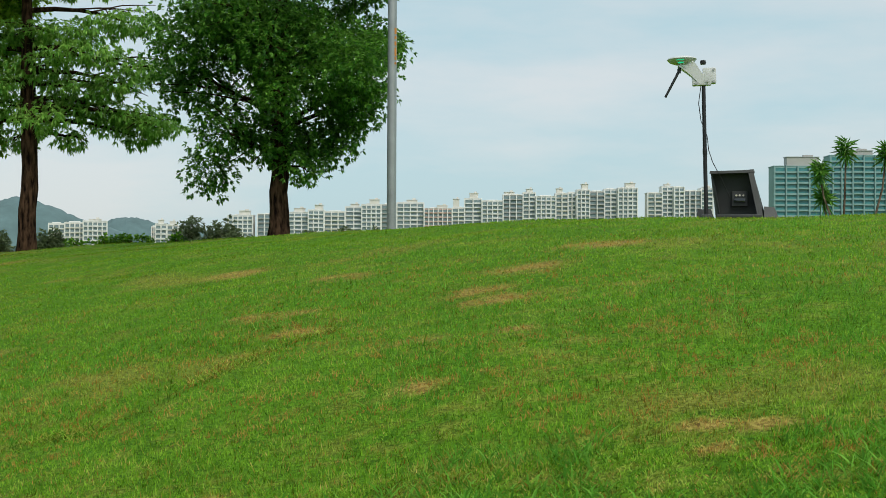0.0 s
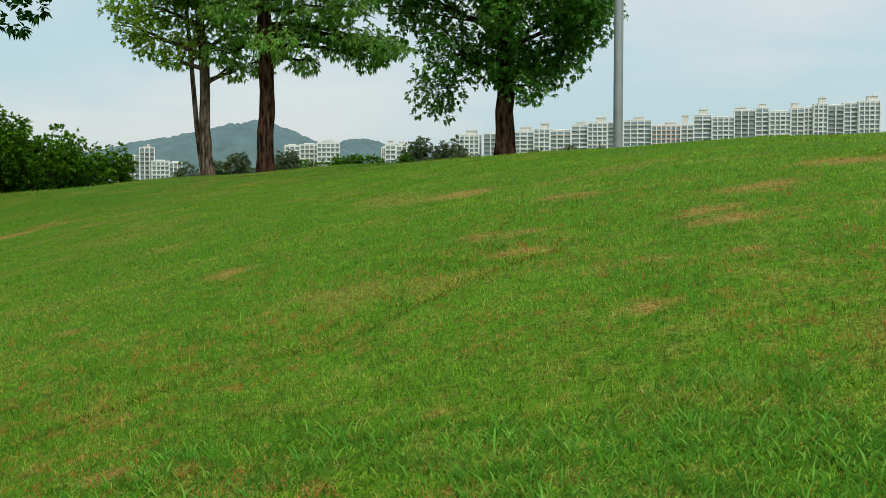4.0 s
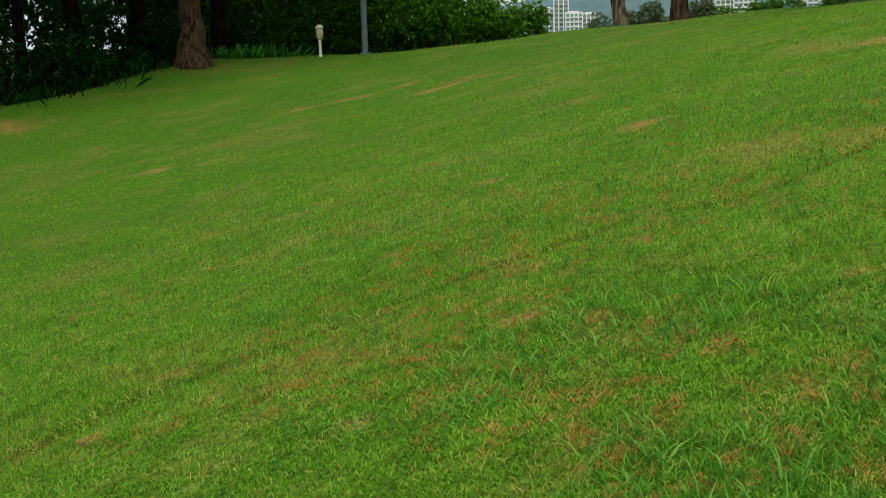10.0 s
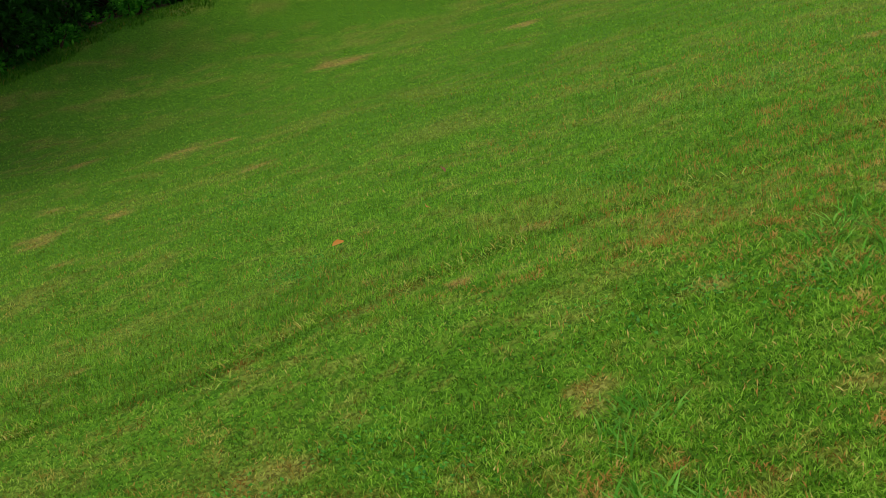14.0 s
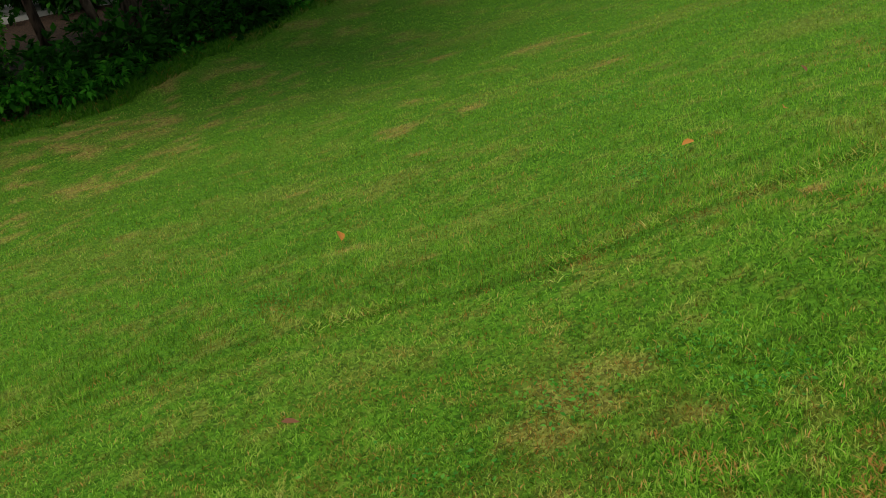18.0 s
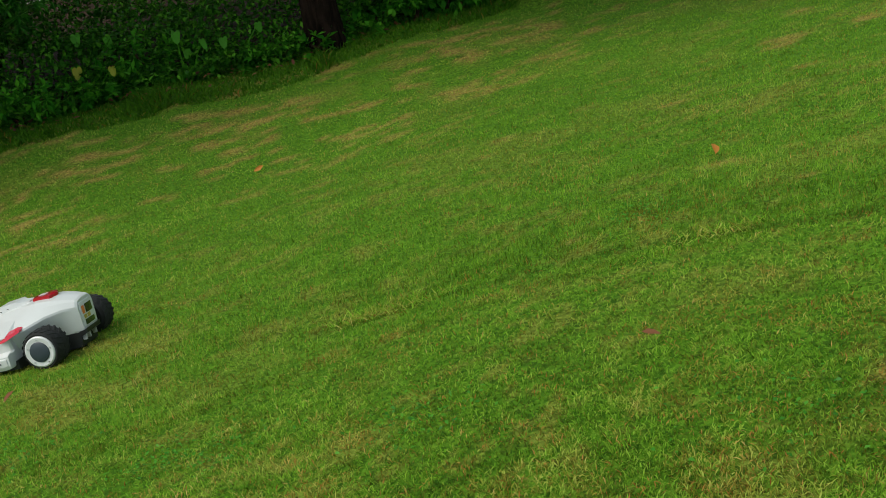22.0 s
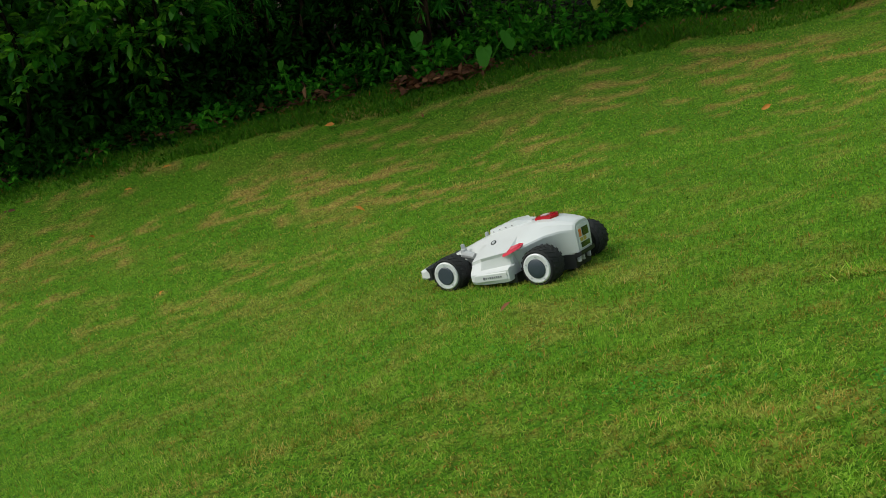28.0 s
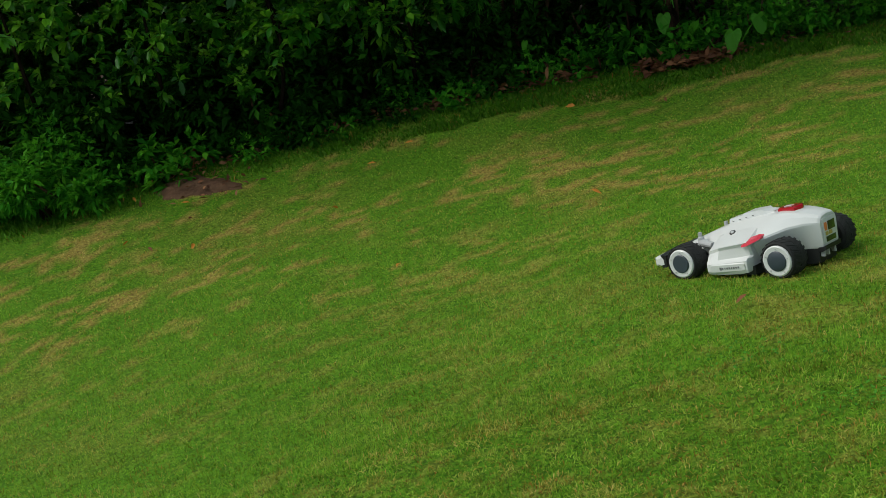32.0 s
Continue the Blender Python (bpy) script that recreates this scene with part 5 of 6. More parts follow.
# large heart-shaped leaves on stalks
def taro(x, y, blades_at, leaf="leaf_taro"):
    ob = thing("taro_plant", pose(x, y, H(x, y) - 0.02), "plant with large heart-shaped leaves on stalks", "plant", "heart-leaved plants")
    for k, (dx, dy, dz, size, tilt, turn) in enumerate(blades_at):
        size *= 0.62
        part("stalk", tube([(dx * 0.2, dy * 0.2, 0), (dx * 0.7, dy * 0.7, dz * 0.7), (dx, dy, dz)], [0.008, 0.006, 0.004], 6), "leaf_taro", ob)
        bm = bmesh.new()
        rim = []
        for s in range(20):
            t = 2 * math.pi * s / 20
            r = size * (0.38 + 0.17 * math.cos(t) + 0.3 * math.exp(-(min(t, 2 * math.pi - t) / 0.4) ** 2) - 0.22 * math.exp(-((t - math.pi) / 0.28) ** 2) + 0.04 * math.cos(3 * t))
            rim.append(bm.verts.new((r * math.cos(t), r * math.sin(t) * 0.95, -0.18 * r * r / size + 0.03 * size * math.sin(4 * t))))
        mid = bm.verts.new((-0.05 * size, 0, 0.02 * size))
        for s in range(20):
            bm.faces.new((mid, rim[s], rim[(s + 1) % 20]))
        leaf_ob = part("leaf", bm, leaf, ob, sharp=None)
        leaf_ob.matrix_local = Matrix.Translation((dx, dy, dz)) @ pose(0, 0, 0, 0, tilt, turn)
    return ob


taro(-8.95, -2.62, ((0.1, 0.1, 0.2, 0.3, 55, -10), (-0.1, 0.25, 0.26, 0.26, 60, 30), (0.02, -0.2, 0.3, 0.22, 50, -40)))
taro(-9.05, -3.1, ((0.0, 0.0, 0.34, 0.26, 60, 0), (0.1, -0.25, 0.22, 0.2, 50, -50)))
taro(-9.65, -1.75, ((0.0, 0.0, 0.3, 0.17, 55, 0), (0.1, 0.28, 0.28, 0.13, 60, 20)), "leaf_yellowed")
taro(-8.55, -4.05, ((0.05, 0.0, 0.38, 0.15, 60, -20), (0.0, 0.15, 0.14, 0.14, 45, 10)))
taro(-8.3, -4.55, ((0.05, 0.0, 0.16, 0.16, 55, -30), (0.1, 0.2, 0.12, 0.12, 50, 40)))
taro(-9.75, -0.95, ((0.0, 0.0, 0.42, 0.17, 65, 0), (0.1, 0.2, 0.34, 0.14, 60, 40)))
taro(-9.95, -1.75, ((0.0, 0.0, 0.5, 0.18, 60, 10), (0.05, 0.25, 0.44, 0.16, 65, 30), (0.05, -0.22, 0.4, 0.15, 60, -30)))
taro(-9.9, -0.6, ((0.05, 0.0, 0.3, 0.16, 55, 0), (0.0, 0.3, 0.36, 0.14, 60, 20), (0.05, -0.3, 0.26, 0.14, 50, -20)))

# shaggy stem with a tuft of straps
ob = thing("dracaena", pose(-9.35, -3.15, H(-9.35, -3.15) - 0.03), "shaggy brown stem topped with strap leaves", "plant")
part("stem", tube([(0, 0, 0), (0.03, 0.02, 0.35), (0.0, 0.06, 0.7), (0.02, 0.08, 1.0)], [0.07, 0.065, 0.055, 0.04], 10, wobble=0.25, seed=3), "bark_brown", ob)
n = 70
P = np.array([[0.02, 0.08, 1.0]]) + RNG.normal(0, 0.03, (n, 3))
foliage("crown", [leaves(P, RNG.normal(0, 0.8, (n, 3)) + np.array([0, 0, 0.35]), RNG.uniform(0.2, 0.4, n), np.full(n, 0.03), droop=0.5)], "leaf_taro", ob)

# strap-leaved young trees on the crest
for k, (x, y, h) in enumerate(((3.64, 10.85, 0.66), (3.97, 10.75, 0.64), (3.42, 10.9, 0.46), (3.5, 11.05, 0.24))):
    ob = thing("young_tree", pose(x, y, H(x, y) - 0.03), "thin-stemmed young tree with a tuft of strap leaves", "tree", "strap-leaved young trees")
    lean = (0.02, 0.12, -0.12, -0.05)[k]
    part("stem", tube([(-lean, 0, 0), (-lean * 0.3, 0, h * 0.5), (0, 0, h)], [0.011, 0.009, 0.007], 7), "bark_grey", ob)
    n = 150
    P = np.array([[0, 0, h]]) + RNG.normal(0, 1, (n, 3)) * np.array([0.012, 0.012, 0.035])
    foliage("crown", [leaves(P, RNG.normal(0, 0.8, (n, 3)) + np.array([0, 0, 0.3]), RNG.uniform(0.08, 0.15, n), np.full(n, 0.012), droop=0.25)], "leaf_tree", ob)

# trees far down behind the crest
for az, d, w, top in ((11.7, 42, 0.8, 3.2), (10.7, 42, 0.6, 3.1), (9.8, 42, 0.7, 2.9), (17.9, 40, 0.22, 3.0), (16.2, 40, 1.0, 2.55), (14.8, 40, 0.9, 2.6), (20.4, 40, 0.35, 2.95), (21.5, 40, 0.4, 2.75), (18.7, 40, 0.3, 3.05), (22.6, 40, 0.4, 2.6), (6.2, 46, 1.0, 3.3), (5.1, 46, 1.3, 3.45), (3.9, 46, 1.3, 3.45), (2.9, 46, 0.9, 3.42), (19.5, 40, 0.35, 2.65)):
    a = radians(az)
    x, y = -math.sin(a) * d, math.cos(a) * d
    z = H(x, y)
    lumps = random_lumps(rnd, 14, 0, 0, (top + (0.42 if 9 < az < 12.5 else -0.08) - z) * 0.8, w, w, (top - z) * 0.18, 0.34, 1.0)
    tree(x, y, "small olive-green tree far behind the crest", ((0, 0, 0), (0, 0, (top - z) * 0.4), (0, 0, (top - z) * 0.8)), (0.08, 0.06, 0.03), lumps, "bark_brown", "leaf_far", per_area=34, count=6, L=0.16, W=0.05, limbs=3, limb_r=0.03, seed=int(az * 10))


# ---- lamp posts and small fixtures ----
def lamp_post(x, y, r, h, mat, label, marks=False):
    ob = thing("lamp_post", pose(x, y, H(x, y) - 0.03), label, "lamp post")
    part("pole", lathe(((r * 1.0, 0), (r * 0.99, 1.2), (r * 0.9, h * 0.6), (r * 0.72, h)), 20), mat, ob)
    part("base_plate", lathe(((r * 1.9, 0.02), (r * 1.9, 0.05), (r * 1.1, 0.06)), 20), mat, ob)
    part("arm", tube([(0, 0, h - 0.05), (0.1, 0.1, h + 0.35), (0.6, 0.6, h + 0.6), (1.0, 1.0, h + 0.65)], [r * 0.6, r * 0.5, r * 0.45, r * 0.4], 10), mat, ob)
    bm = bmesh.new()
    box(bm, 1.2, 1.2, h + 0.66, 0.6, 0.24, 0.12, 0.04, pose(0, 0, 0, 0, 0, 45))
    part("lamp_head", bm, "cast_dark", ob)
    if marks:
        for k, (z, s) in enumerate(((2.47, 0.035), (2.39, 0.018), (2.32, 0.025), (2.22, 0.05), (2.14, 0.016), (2.08, 0.014))):
            bm = bmesh.new()
            rings = []
            for zz in (z - s, z + s):
                rr = r * (0.985 - 0.02 * zz / 3) + 0.002
                rings.append([bm.verts.new((rr * math.sin(a), -rr * math.cos(a), zz)) for a in (0.55, 0.75, 0.95, 1.15)])
            for q in range(3):
                bm.faces.new((rings[0][q], rings[0][q + 1], rings[1][q + 1], rings[1][q]))
            part("painted_mark", bm, "orange_paint", ob, "worn orange paint mark" if k == 0 else "")
    return ob


lamp_post(-0.625, 14.5, 0.057, 7.5, "galvanised", "grey galvanised lamp post with worn orange paint marks", True)
lamp_post(-10.78, 16.13, 0.052, 7.0, "pole_green", "dark green-grey lamp post at the edge of the lawn")

ob = thing("garden_lantern", pose(-13.0, 16.9, H(-13.0, 16.9) - 0.28), "dark garden lantern with a domed cap among bushes", "lamp")
part("post", lathe(((0.07, 0), (0.06, 0.1), (0.035, 0.2), (0.03, 1.75), (0.05, 1.8)), 14), "cast_dark", ob)
part("lantern_glass", lathe(((0.06, 1.8), (0.12, 2.15), (0.11, 2.18)), 14), "milky", ob, "amber milky glass")
part("cap", lathe(((0.19, 2.16), (0.2, 2.2), (0.16, 2.3), (0.08, 2.37), (0.02, 2.4)), 18), "cast_dark", ob)

ob = thing("bollard_light", pose(-11.27, 15.6, H(-11.27, 15.6) - 0.02), "weathered cream bollard light at the lawn edge", "bollard")
part("post", lathe(((0.03, 0), (0.026, 0.05), (0.024, 0.26)), 12), "cream", ob)
part("head", lathe(((0.024, 0.26), (0.055, 0.3), (0.06, 0.38), (0.05, 0.45), (0.02, 0.48)), 14), "milky", ob, "yellowed glass head")
part("cap", lathe(((0.062, 0.44), (0.064, 0.46), (0.03, 0.5)), 14), "cream", ob)

# ---- charging station and satellite antenna mast on the crest ----
SX, SY = 2.52, 10.2
ob = thing("charging_station", pose(SX, SY, H(SX, SY) - 0.02, 0, 0, -14), "charcoal plastic charging station with open front on the grass", "charging station")
HT = 0.42
part("back_panel", loft([[(-0.155, 0.1, 0), (0.16, 0.1, 0), (0.16, 0.14, 0), (-0.155, 0.14, 0)], [(-0.225, 0.05, HT), (0.075, 0.05, HT), (0.075, 0.1, HT), (-0.225, 0.1, HT)]]), "charcoal", ob)
for s in (-1, 1):
    xb, xt = (0.155, 0.07) if s > 0 else (-0.15, -0.225)
    wide = 0.045 if s > 0 else 0.018
    part("side_panel", loft([[(xb, -0.1, 0), (xb + s * wide, -0.08, 0), (xb + s * (wide + 0.03), 0.16, 0), (xb, 0.14, 0)], [(xt, -0.04, HT), (xt + s * wide, -0.03, HT), (xt + s * wide, 0.1, HT), (xt, 0.1, HT)]]), "charcoal", ob)
hood = part("hood", loft([[(-0.205, -0.09, HT - 0.012), (0.1, -0.05, HT - 0.005), (0.17, -0.03, HT), (0.165, 0.12, HT), (-0.2, 0.12, HT)], [(-0.2, -0.09, HT + 0.01), (0.09, -0.045, HT + 0.018), (0.16, -0.03, HT + 0.026), (0.155, 0.12, HT + 0.02), (-0.195, 0.12, HT + 0.014)]]), "charcoal", ob)
hood.location.x = -0.045
sock = part("socket_plate", boxes((0.0, 0.06, 0.2, 0.135, 0.05, 0.13), bevel=0.012), "charcoal", ob)
part("socket", boxes((0.0, 0.03, 0.185, 0.095, 0.02, 0.036), bevel=0.004), "glass_dark", sock)
for dx in (-0.028, 0.0, 0.03):
    bm = lathe(((0.009, -0.006), (0.009, 0.004), (0.005, 0.007)), 10, axis="y")
    bmesh.ops.transform(bm, matrix=pose(dx, 0.03, 0.228), verts=bm.verts)
    part("contact", bm, "cream", sock)
part("foot", loft([[(0.2, -0.1, 0), (0.33, -0.06, 0), (0.34, 0.18, 0), (0.2, 0.18, 0)], [(0.2, -0.02, 0.13), (0.28, -0.01, 0.125), (0.29, 0.12, 0.125), (0.2, 0.12, 0.13)]]), "charcoal", ob)
part("foot", loft([[(-0.36, -0.06, 0), (-0.2, -0.08, 0), (-0.2, 0.1, 0), (-0.36, 0.1, 0)], [(-0.35, -0.03, 0.11), (-0.24, -0.03, 0.11), (-0.24, 0.06, 0.11), (-0.35, 0.06, 0.11)]]), "charcoal", ob)
part("floor_plate", boxes((0.0, -0.25, 0.03, 0.36, 0.5, 0.03), bevel=0.008), "charcoal", ob)

MX, MY = 2.222, 10.13
ob = thing("antenna_mast", pose(MX, MY, H(MX, MY) - 0.02, 0, -1.3, -10), "black mast carrying a white satellite antenna with a green light", "antenna")
part("pole", lathe(((0.0175, 0.0), (0.017, 0.5), (0.0165, 1.16)), 16), "black_plastic", ob)
part("joint", lathe(((0.0178, 0.56), (0.0195, 0.57), (0.0195, 0.61), (0.0178, 0.62)), 16), "black_plastic", ob)
mount = part("mount", boxes((-0.015, 0, 1.2, 0.16, 0.07, 0.1), (0.05, 0, 1.23, 0.11, 0.075, 0.135), bevel=0.012), "white_plastic", ob, "white clamp block")
for sx, sz in ((0.03, 1.18), (0.085, 1.18), (0.085, 1.28), (-0.06, 1.17)):
    bm = lathe(((0.011, -0.006), (0.011, 0.004)), 8, axis="y")
    bmesh.ops.transform(bm, matrix=pose(sx, -0.04, sz), verts=bm.verts)
    part("screw", bm, "grey_plastic", mount)
part("connector", lathe(((0.022, 1.33), (0.024, 1.335), (0.024, 1.36), (0.02, 1.365)), 14), "black_plastic", ob)
part("neck", loft([[(-0.03, -0.035, 1.16), (0.02, -0.035, 1.2), (0.02, 0.035, 1.2), (-0.03, 0.035, 1.16)], [(-0.12, -0.05, 1.25), (-0.06, -0.05, 1.33), (-0.06, 0.05, 1.33), (-0.12, 0.05, 1.25)], [(-0.21, -0.06, 1.32), (-0.1, -0.06, 1.375), (-0.1, 0.06, 1.375), (-0.21, 0.06, 1.32)]]), "white_plastic", ob)
bm = lathe(((0.05, 1.335), (0.1, 1.352), (0.125, 1.378), (0.12, 1.386), (0.075, 1.402), (0.02, 1.41)), 30)
bmesh.ops.transform(bm, matrix=pose(-0.175, 0, 0), verts=bm.verts)
part("antenna_dome", bm, "white_plastic", ob)
bm = bmesh.new()
rings = [[bm.verts.new((-0.175 + rr * math.sin(a), -rr * math.cos(a), zz)) for a in (-0.45, -0.25, -0.05, 0.15)] for rr, zz in ((0.072, 1.338), (0.1145, 1.364))]
for q in range(3):
    bm.faces.new((rings[0][q], rings[0][q + 1], rings[1][q + 1], rings[1][q]))
part("status_light", bm, "led_green", ob, "lit green status light")
rod = part("radio_rod", tube([(-0.19, -0.02, 1.335), (-0.2, -0.025, 1.28), (-0.32, -0.03, 1.06)], [0.012, 0.012, 0.01], 10), "black_plastic", ob)
part("collar", lathe(((0.015, -0.02), (0.015, 0.02)), 10), "black_plastic", rod).location = (-0.2, -0.025, 1.28)
part("pole_foot", boxes((0.0, 0, 0.03, 0.09, 0.09, 0.06), bevel=0.015), "charcoal", ob)
part("cable", tube([(-0.02, -0.025, 1.16), (-0.045, -0.03, 1.0), (-0.028, -0.03, 0.85), (0.02, -0.03, 0.72), (0.03, -0.03, 0.6), (0.06, -0.03, 0.5), (0.13, 0.0, 0.36), (0.2, 0.05, 0.2)], [0.0035] * 8, 6), "black_plastic", ob)

# ---- fallen leaves and leaf mould ----
FALLEN = ((-6.07, -4.45), (-5.44, -5.13), (-5.38, -5.44), (-6.88, -4.64), (-6.18, -6.25), (-6.74, -3.24), (-7.86, -3.49), (-4.9, -3.3), (-3.7, -1.16), (-5.45, -5.71), (-6.13, -5.74), (-7.91, -2.79), (-5.93, -2.58),
          (-7.24, -4.51), (-2.47, 0.67), (-6.84, -0.38), (-4.19, 1.45), (-10.47, 1.31), (-11.03, 2.28), (-3.36, 2.93), (-3.86, 3.47), (-3.45, 2.56), (-6.67, -6.27), (-5.88, -5.5))
rnd = random.Random(71)
for k, (x, y) in enumerate(FALLEN):
    warm = k % 3 != 2
    s = rnd.uniform(0.045, 0.085)
    ob = thing("fallen_leaf", pose(x, y, H(x, y) + 0.03, rnd.uniform(-25, 25), rnd.uniform(-25, 25), rnd.uniform(0, 360)), "curled orange fallen leaf on the grass" if warm else "dry brown fallen leaf on the grass", "leaf", "fallen leaves")
    v, f = leaves(np.zeros((1, 3)) - np.array([[s / 2, 0, 0]]), np.array([[1.0, 0, 0.05]]), s, s * 0.45, fold=0.3, droop=-0.15)
    np_mesh("blade", v, f, "orange_leaf" if warm else "dead_leaf", ob)


def litter(name, label, points, size):
    n = len(points)
    z = height(points[:, 0], points[:, 1]) + RNG.uniform(0.005, 0.07, n)
    P = np.column_stack([points, z])
    D = unit(RNG.normal(0, 1, (n, 3)) * np.array([1, 1, 0.3]))
    ob = np_mesh(name, *leaves(P, D, size * RNG.uniform(0.6, 1.3, n), size * 0.45, fold=0.25, droop=-0.1), "dead_leaf")
    return tagged(ob, label, "leaves", kind="stuff")


def spots(n, az0, az1, o0, o1):
    az = RNG.uniform(az0, az1, n)
    d = np.interp(az, [b[0] for b in BORDER], [b[1] for b in BORDER]) + RNG.uniform(o0, o1, n)
    return np.stack([-np.sin(np.radians(az)) * d, np.cos(np.radians(az)) * d], -1)


litter("leaf_litter", "heap of brown fallen leaves at the border", spots(240, 105.8, 110.5, 0.0, 0.26), 0.095)
litter("leaf_litter", "brown dead leaves under the bushes", spots(800, 112, 136, 0.15, 1.3), 0.085)
litter("leaf_litter", "scattered brown leaves along the wood edge", spots(380, 62, 106, 0.0, 0.9), 0.06)
litter("leaf_litter", "brown leaves on bare soil", np.array([-6.5, -5.95]) + RNG.normal(0, 1, (60, 2)) * np.array([0.2, 0.32]), 0.055)
# ---- robot lawn mower: x forward, y left, from the ground up ----
MOW_X, MOW_Y, MOW_HEAD = -4.337, -1.253, 254.2
ch, sh = math.cos(radians(MOW_HEAD)), math.sin(radians(MOW_HEAD))
zf, zb = H(MOW_X + 0.21 * ch, MOW_Y + 0.21 * sh), H(MOW_X - 0.21 * ch, MOW_Y - 0.21 * sh)
zl, zr = H(MOW_X - 0.2 * sh, MOW_Y + 0.2 * ch), H(MOW_X + 0.2 * sh, MOW_Y - 0.2 * ch)
tilt, bank = math.degrees(math.atan2(zb - zf, 0.42)), math.degrees(math.atan2(zl - zr, 0.4))
mower = thing("robot_mower", pose(MOW_X, MOW_Y, (zf + zb) / 2 - 0.012, bank, tilt, MOW_HEAD), "white four-wheeled robot lawn mower shaped like a racing car", "lawn mower")


def hull_ring(x, floor, wb, wm, zm, wt, top):
    """Half outline of the hull at x, mirrored: floor edge, shoulder, deck edge, ridge."""
    half = [(wb * 0.92, floor), (wb, floor + 0.012), (wm, zm - 0.004), (wm * 0.985, zm + 0.004), (wt + (wm - wt) * 0.42, top - (top - zm) * 0.36), (wt + 0.004, top - 0.009), (wt - 0.004, top - 0.004), (wt * 0.3, top)]
    return [(x, w, z) for w, z in half] + [(x, -w, z) for w, z in half[::-1]]


HULL = ((0.325, 0.078, 0.03, 0.036, 0.09, 0.024, 0.1), (0.31, 0.07, 0.042, 0.052, 0.088, 0.034, 0.108), (0.26, 0.064, 0.06, 0.07, 0.092, 0.044, 0.127), (0.2, 0.06, 0.075, 0.088, 0.1, 0.052, 0.148),
        (0.15, 0.055, 0.09, 0.102, 0.105, 0.058, 0.166), (0.11, 0.05, 0.115, 0.128, 0.106, 0.06, 0.178), (0.08, 0.048, 0.15, 0.168, 0.11, 0.062, 0.187),
        (0.03, 0.043, 0.165, 0.19, 0.112, 0.064, 0.198), (-0.04, 0.043, 0.165, 0.2, 0.126, 0.068, 0.211), (-0.1, 0.046, 0.15, 0.2, 0.142, 0.07, 0.219),
        (-0.15, 0.062, 0.118, 0.17, 0.158, 0.07, 0.223), (-0.2, 0.067, 0.09, 0.128, 0.172, 0.066, 0.221), (-0.25, 0.069, 0.072, 0.09, 0.176, 0.058, 0.214), (-0.292, 0.074, 0.06, 0.066, 0.172, 0.05, 0.204), (-0.3, 0.078, 0.056, 0.06, 0.168, 0.046, 0.199))
part("body", loft([hull_ring(*s) for s in HULL]), "white_plastic", mower, sharp=14)
# raised sensor deck in front of the button
part("sensor_deck", loft([[(x, w, z0), (x, w * 0.8, z1), (x, -w * 0.8, z1), (x, -w, z0)] for x, w, z0, z1 in ((0.105, 0.03, 0.165, 0.186), (0.095, 0.045, 0.168, 0.2), (0.03, 0.052, 0.178, 0.214), (0.022, 0.052, 0.178, 0.222), (-0.05, 0.046, 0.19, 0.231), (-0.062, 0.04, 0.2, 0.224), (-0.1, 0.03, 0.21, 0.223))]), "white_plastic", mower, sharp=30)
for k in range(4):
    for s in (-1, 1):
        bm = bmesh.new()
        box(bm, 0.07 - k * 0.03, s * 0.051, 0.194 + k * 0.0062, 0.007, 0.003, 0.002, 0.0005, pose(0, 0, 0, s * -50, -12, 0))
        part("vent_slot", bm, "black_plastic", mower)
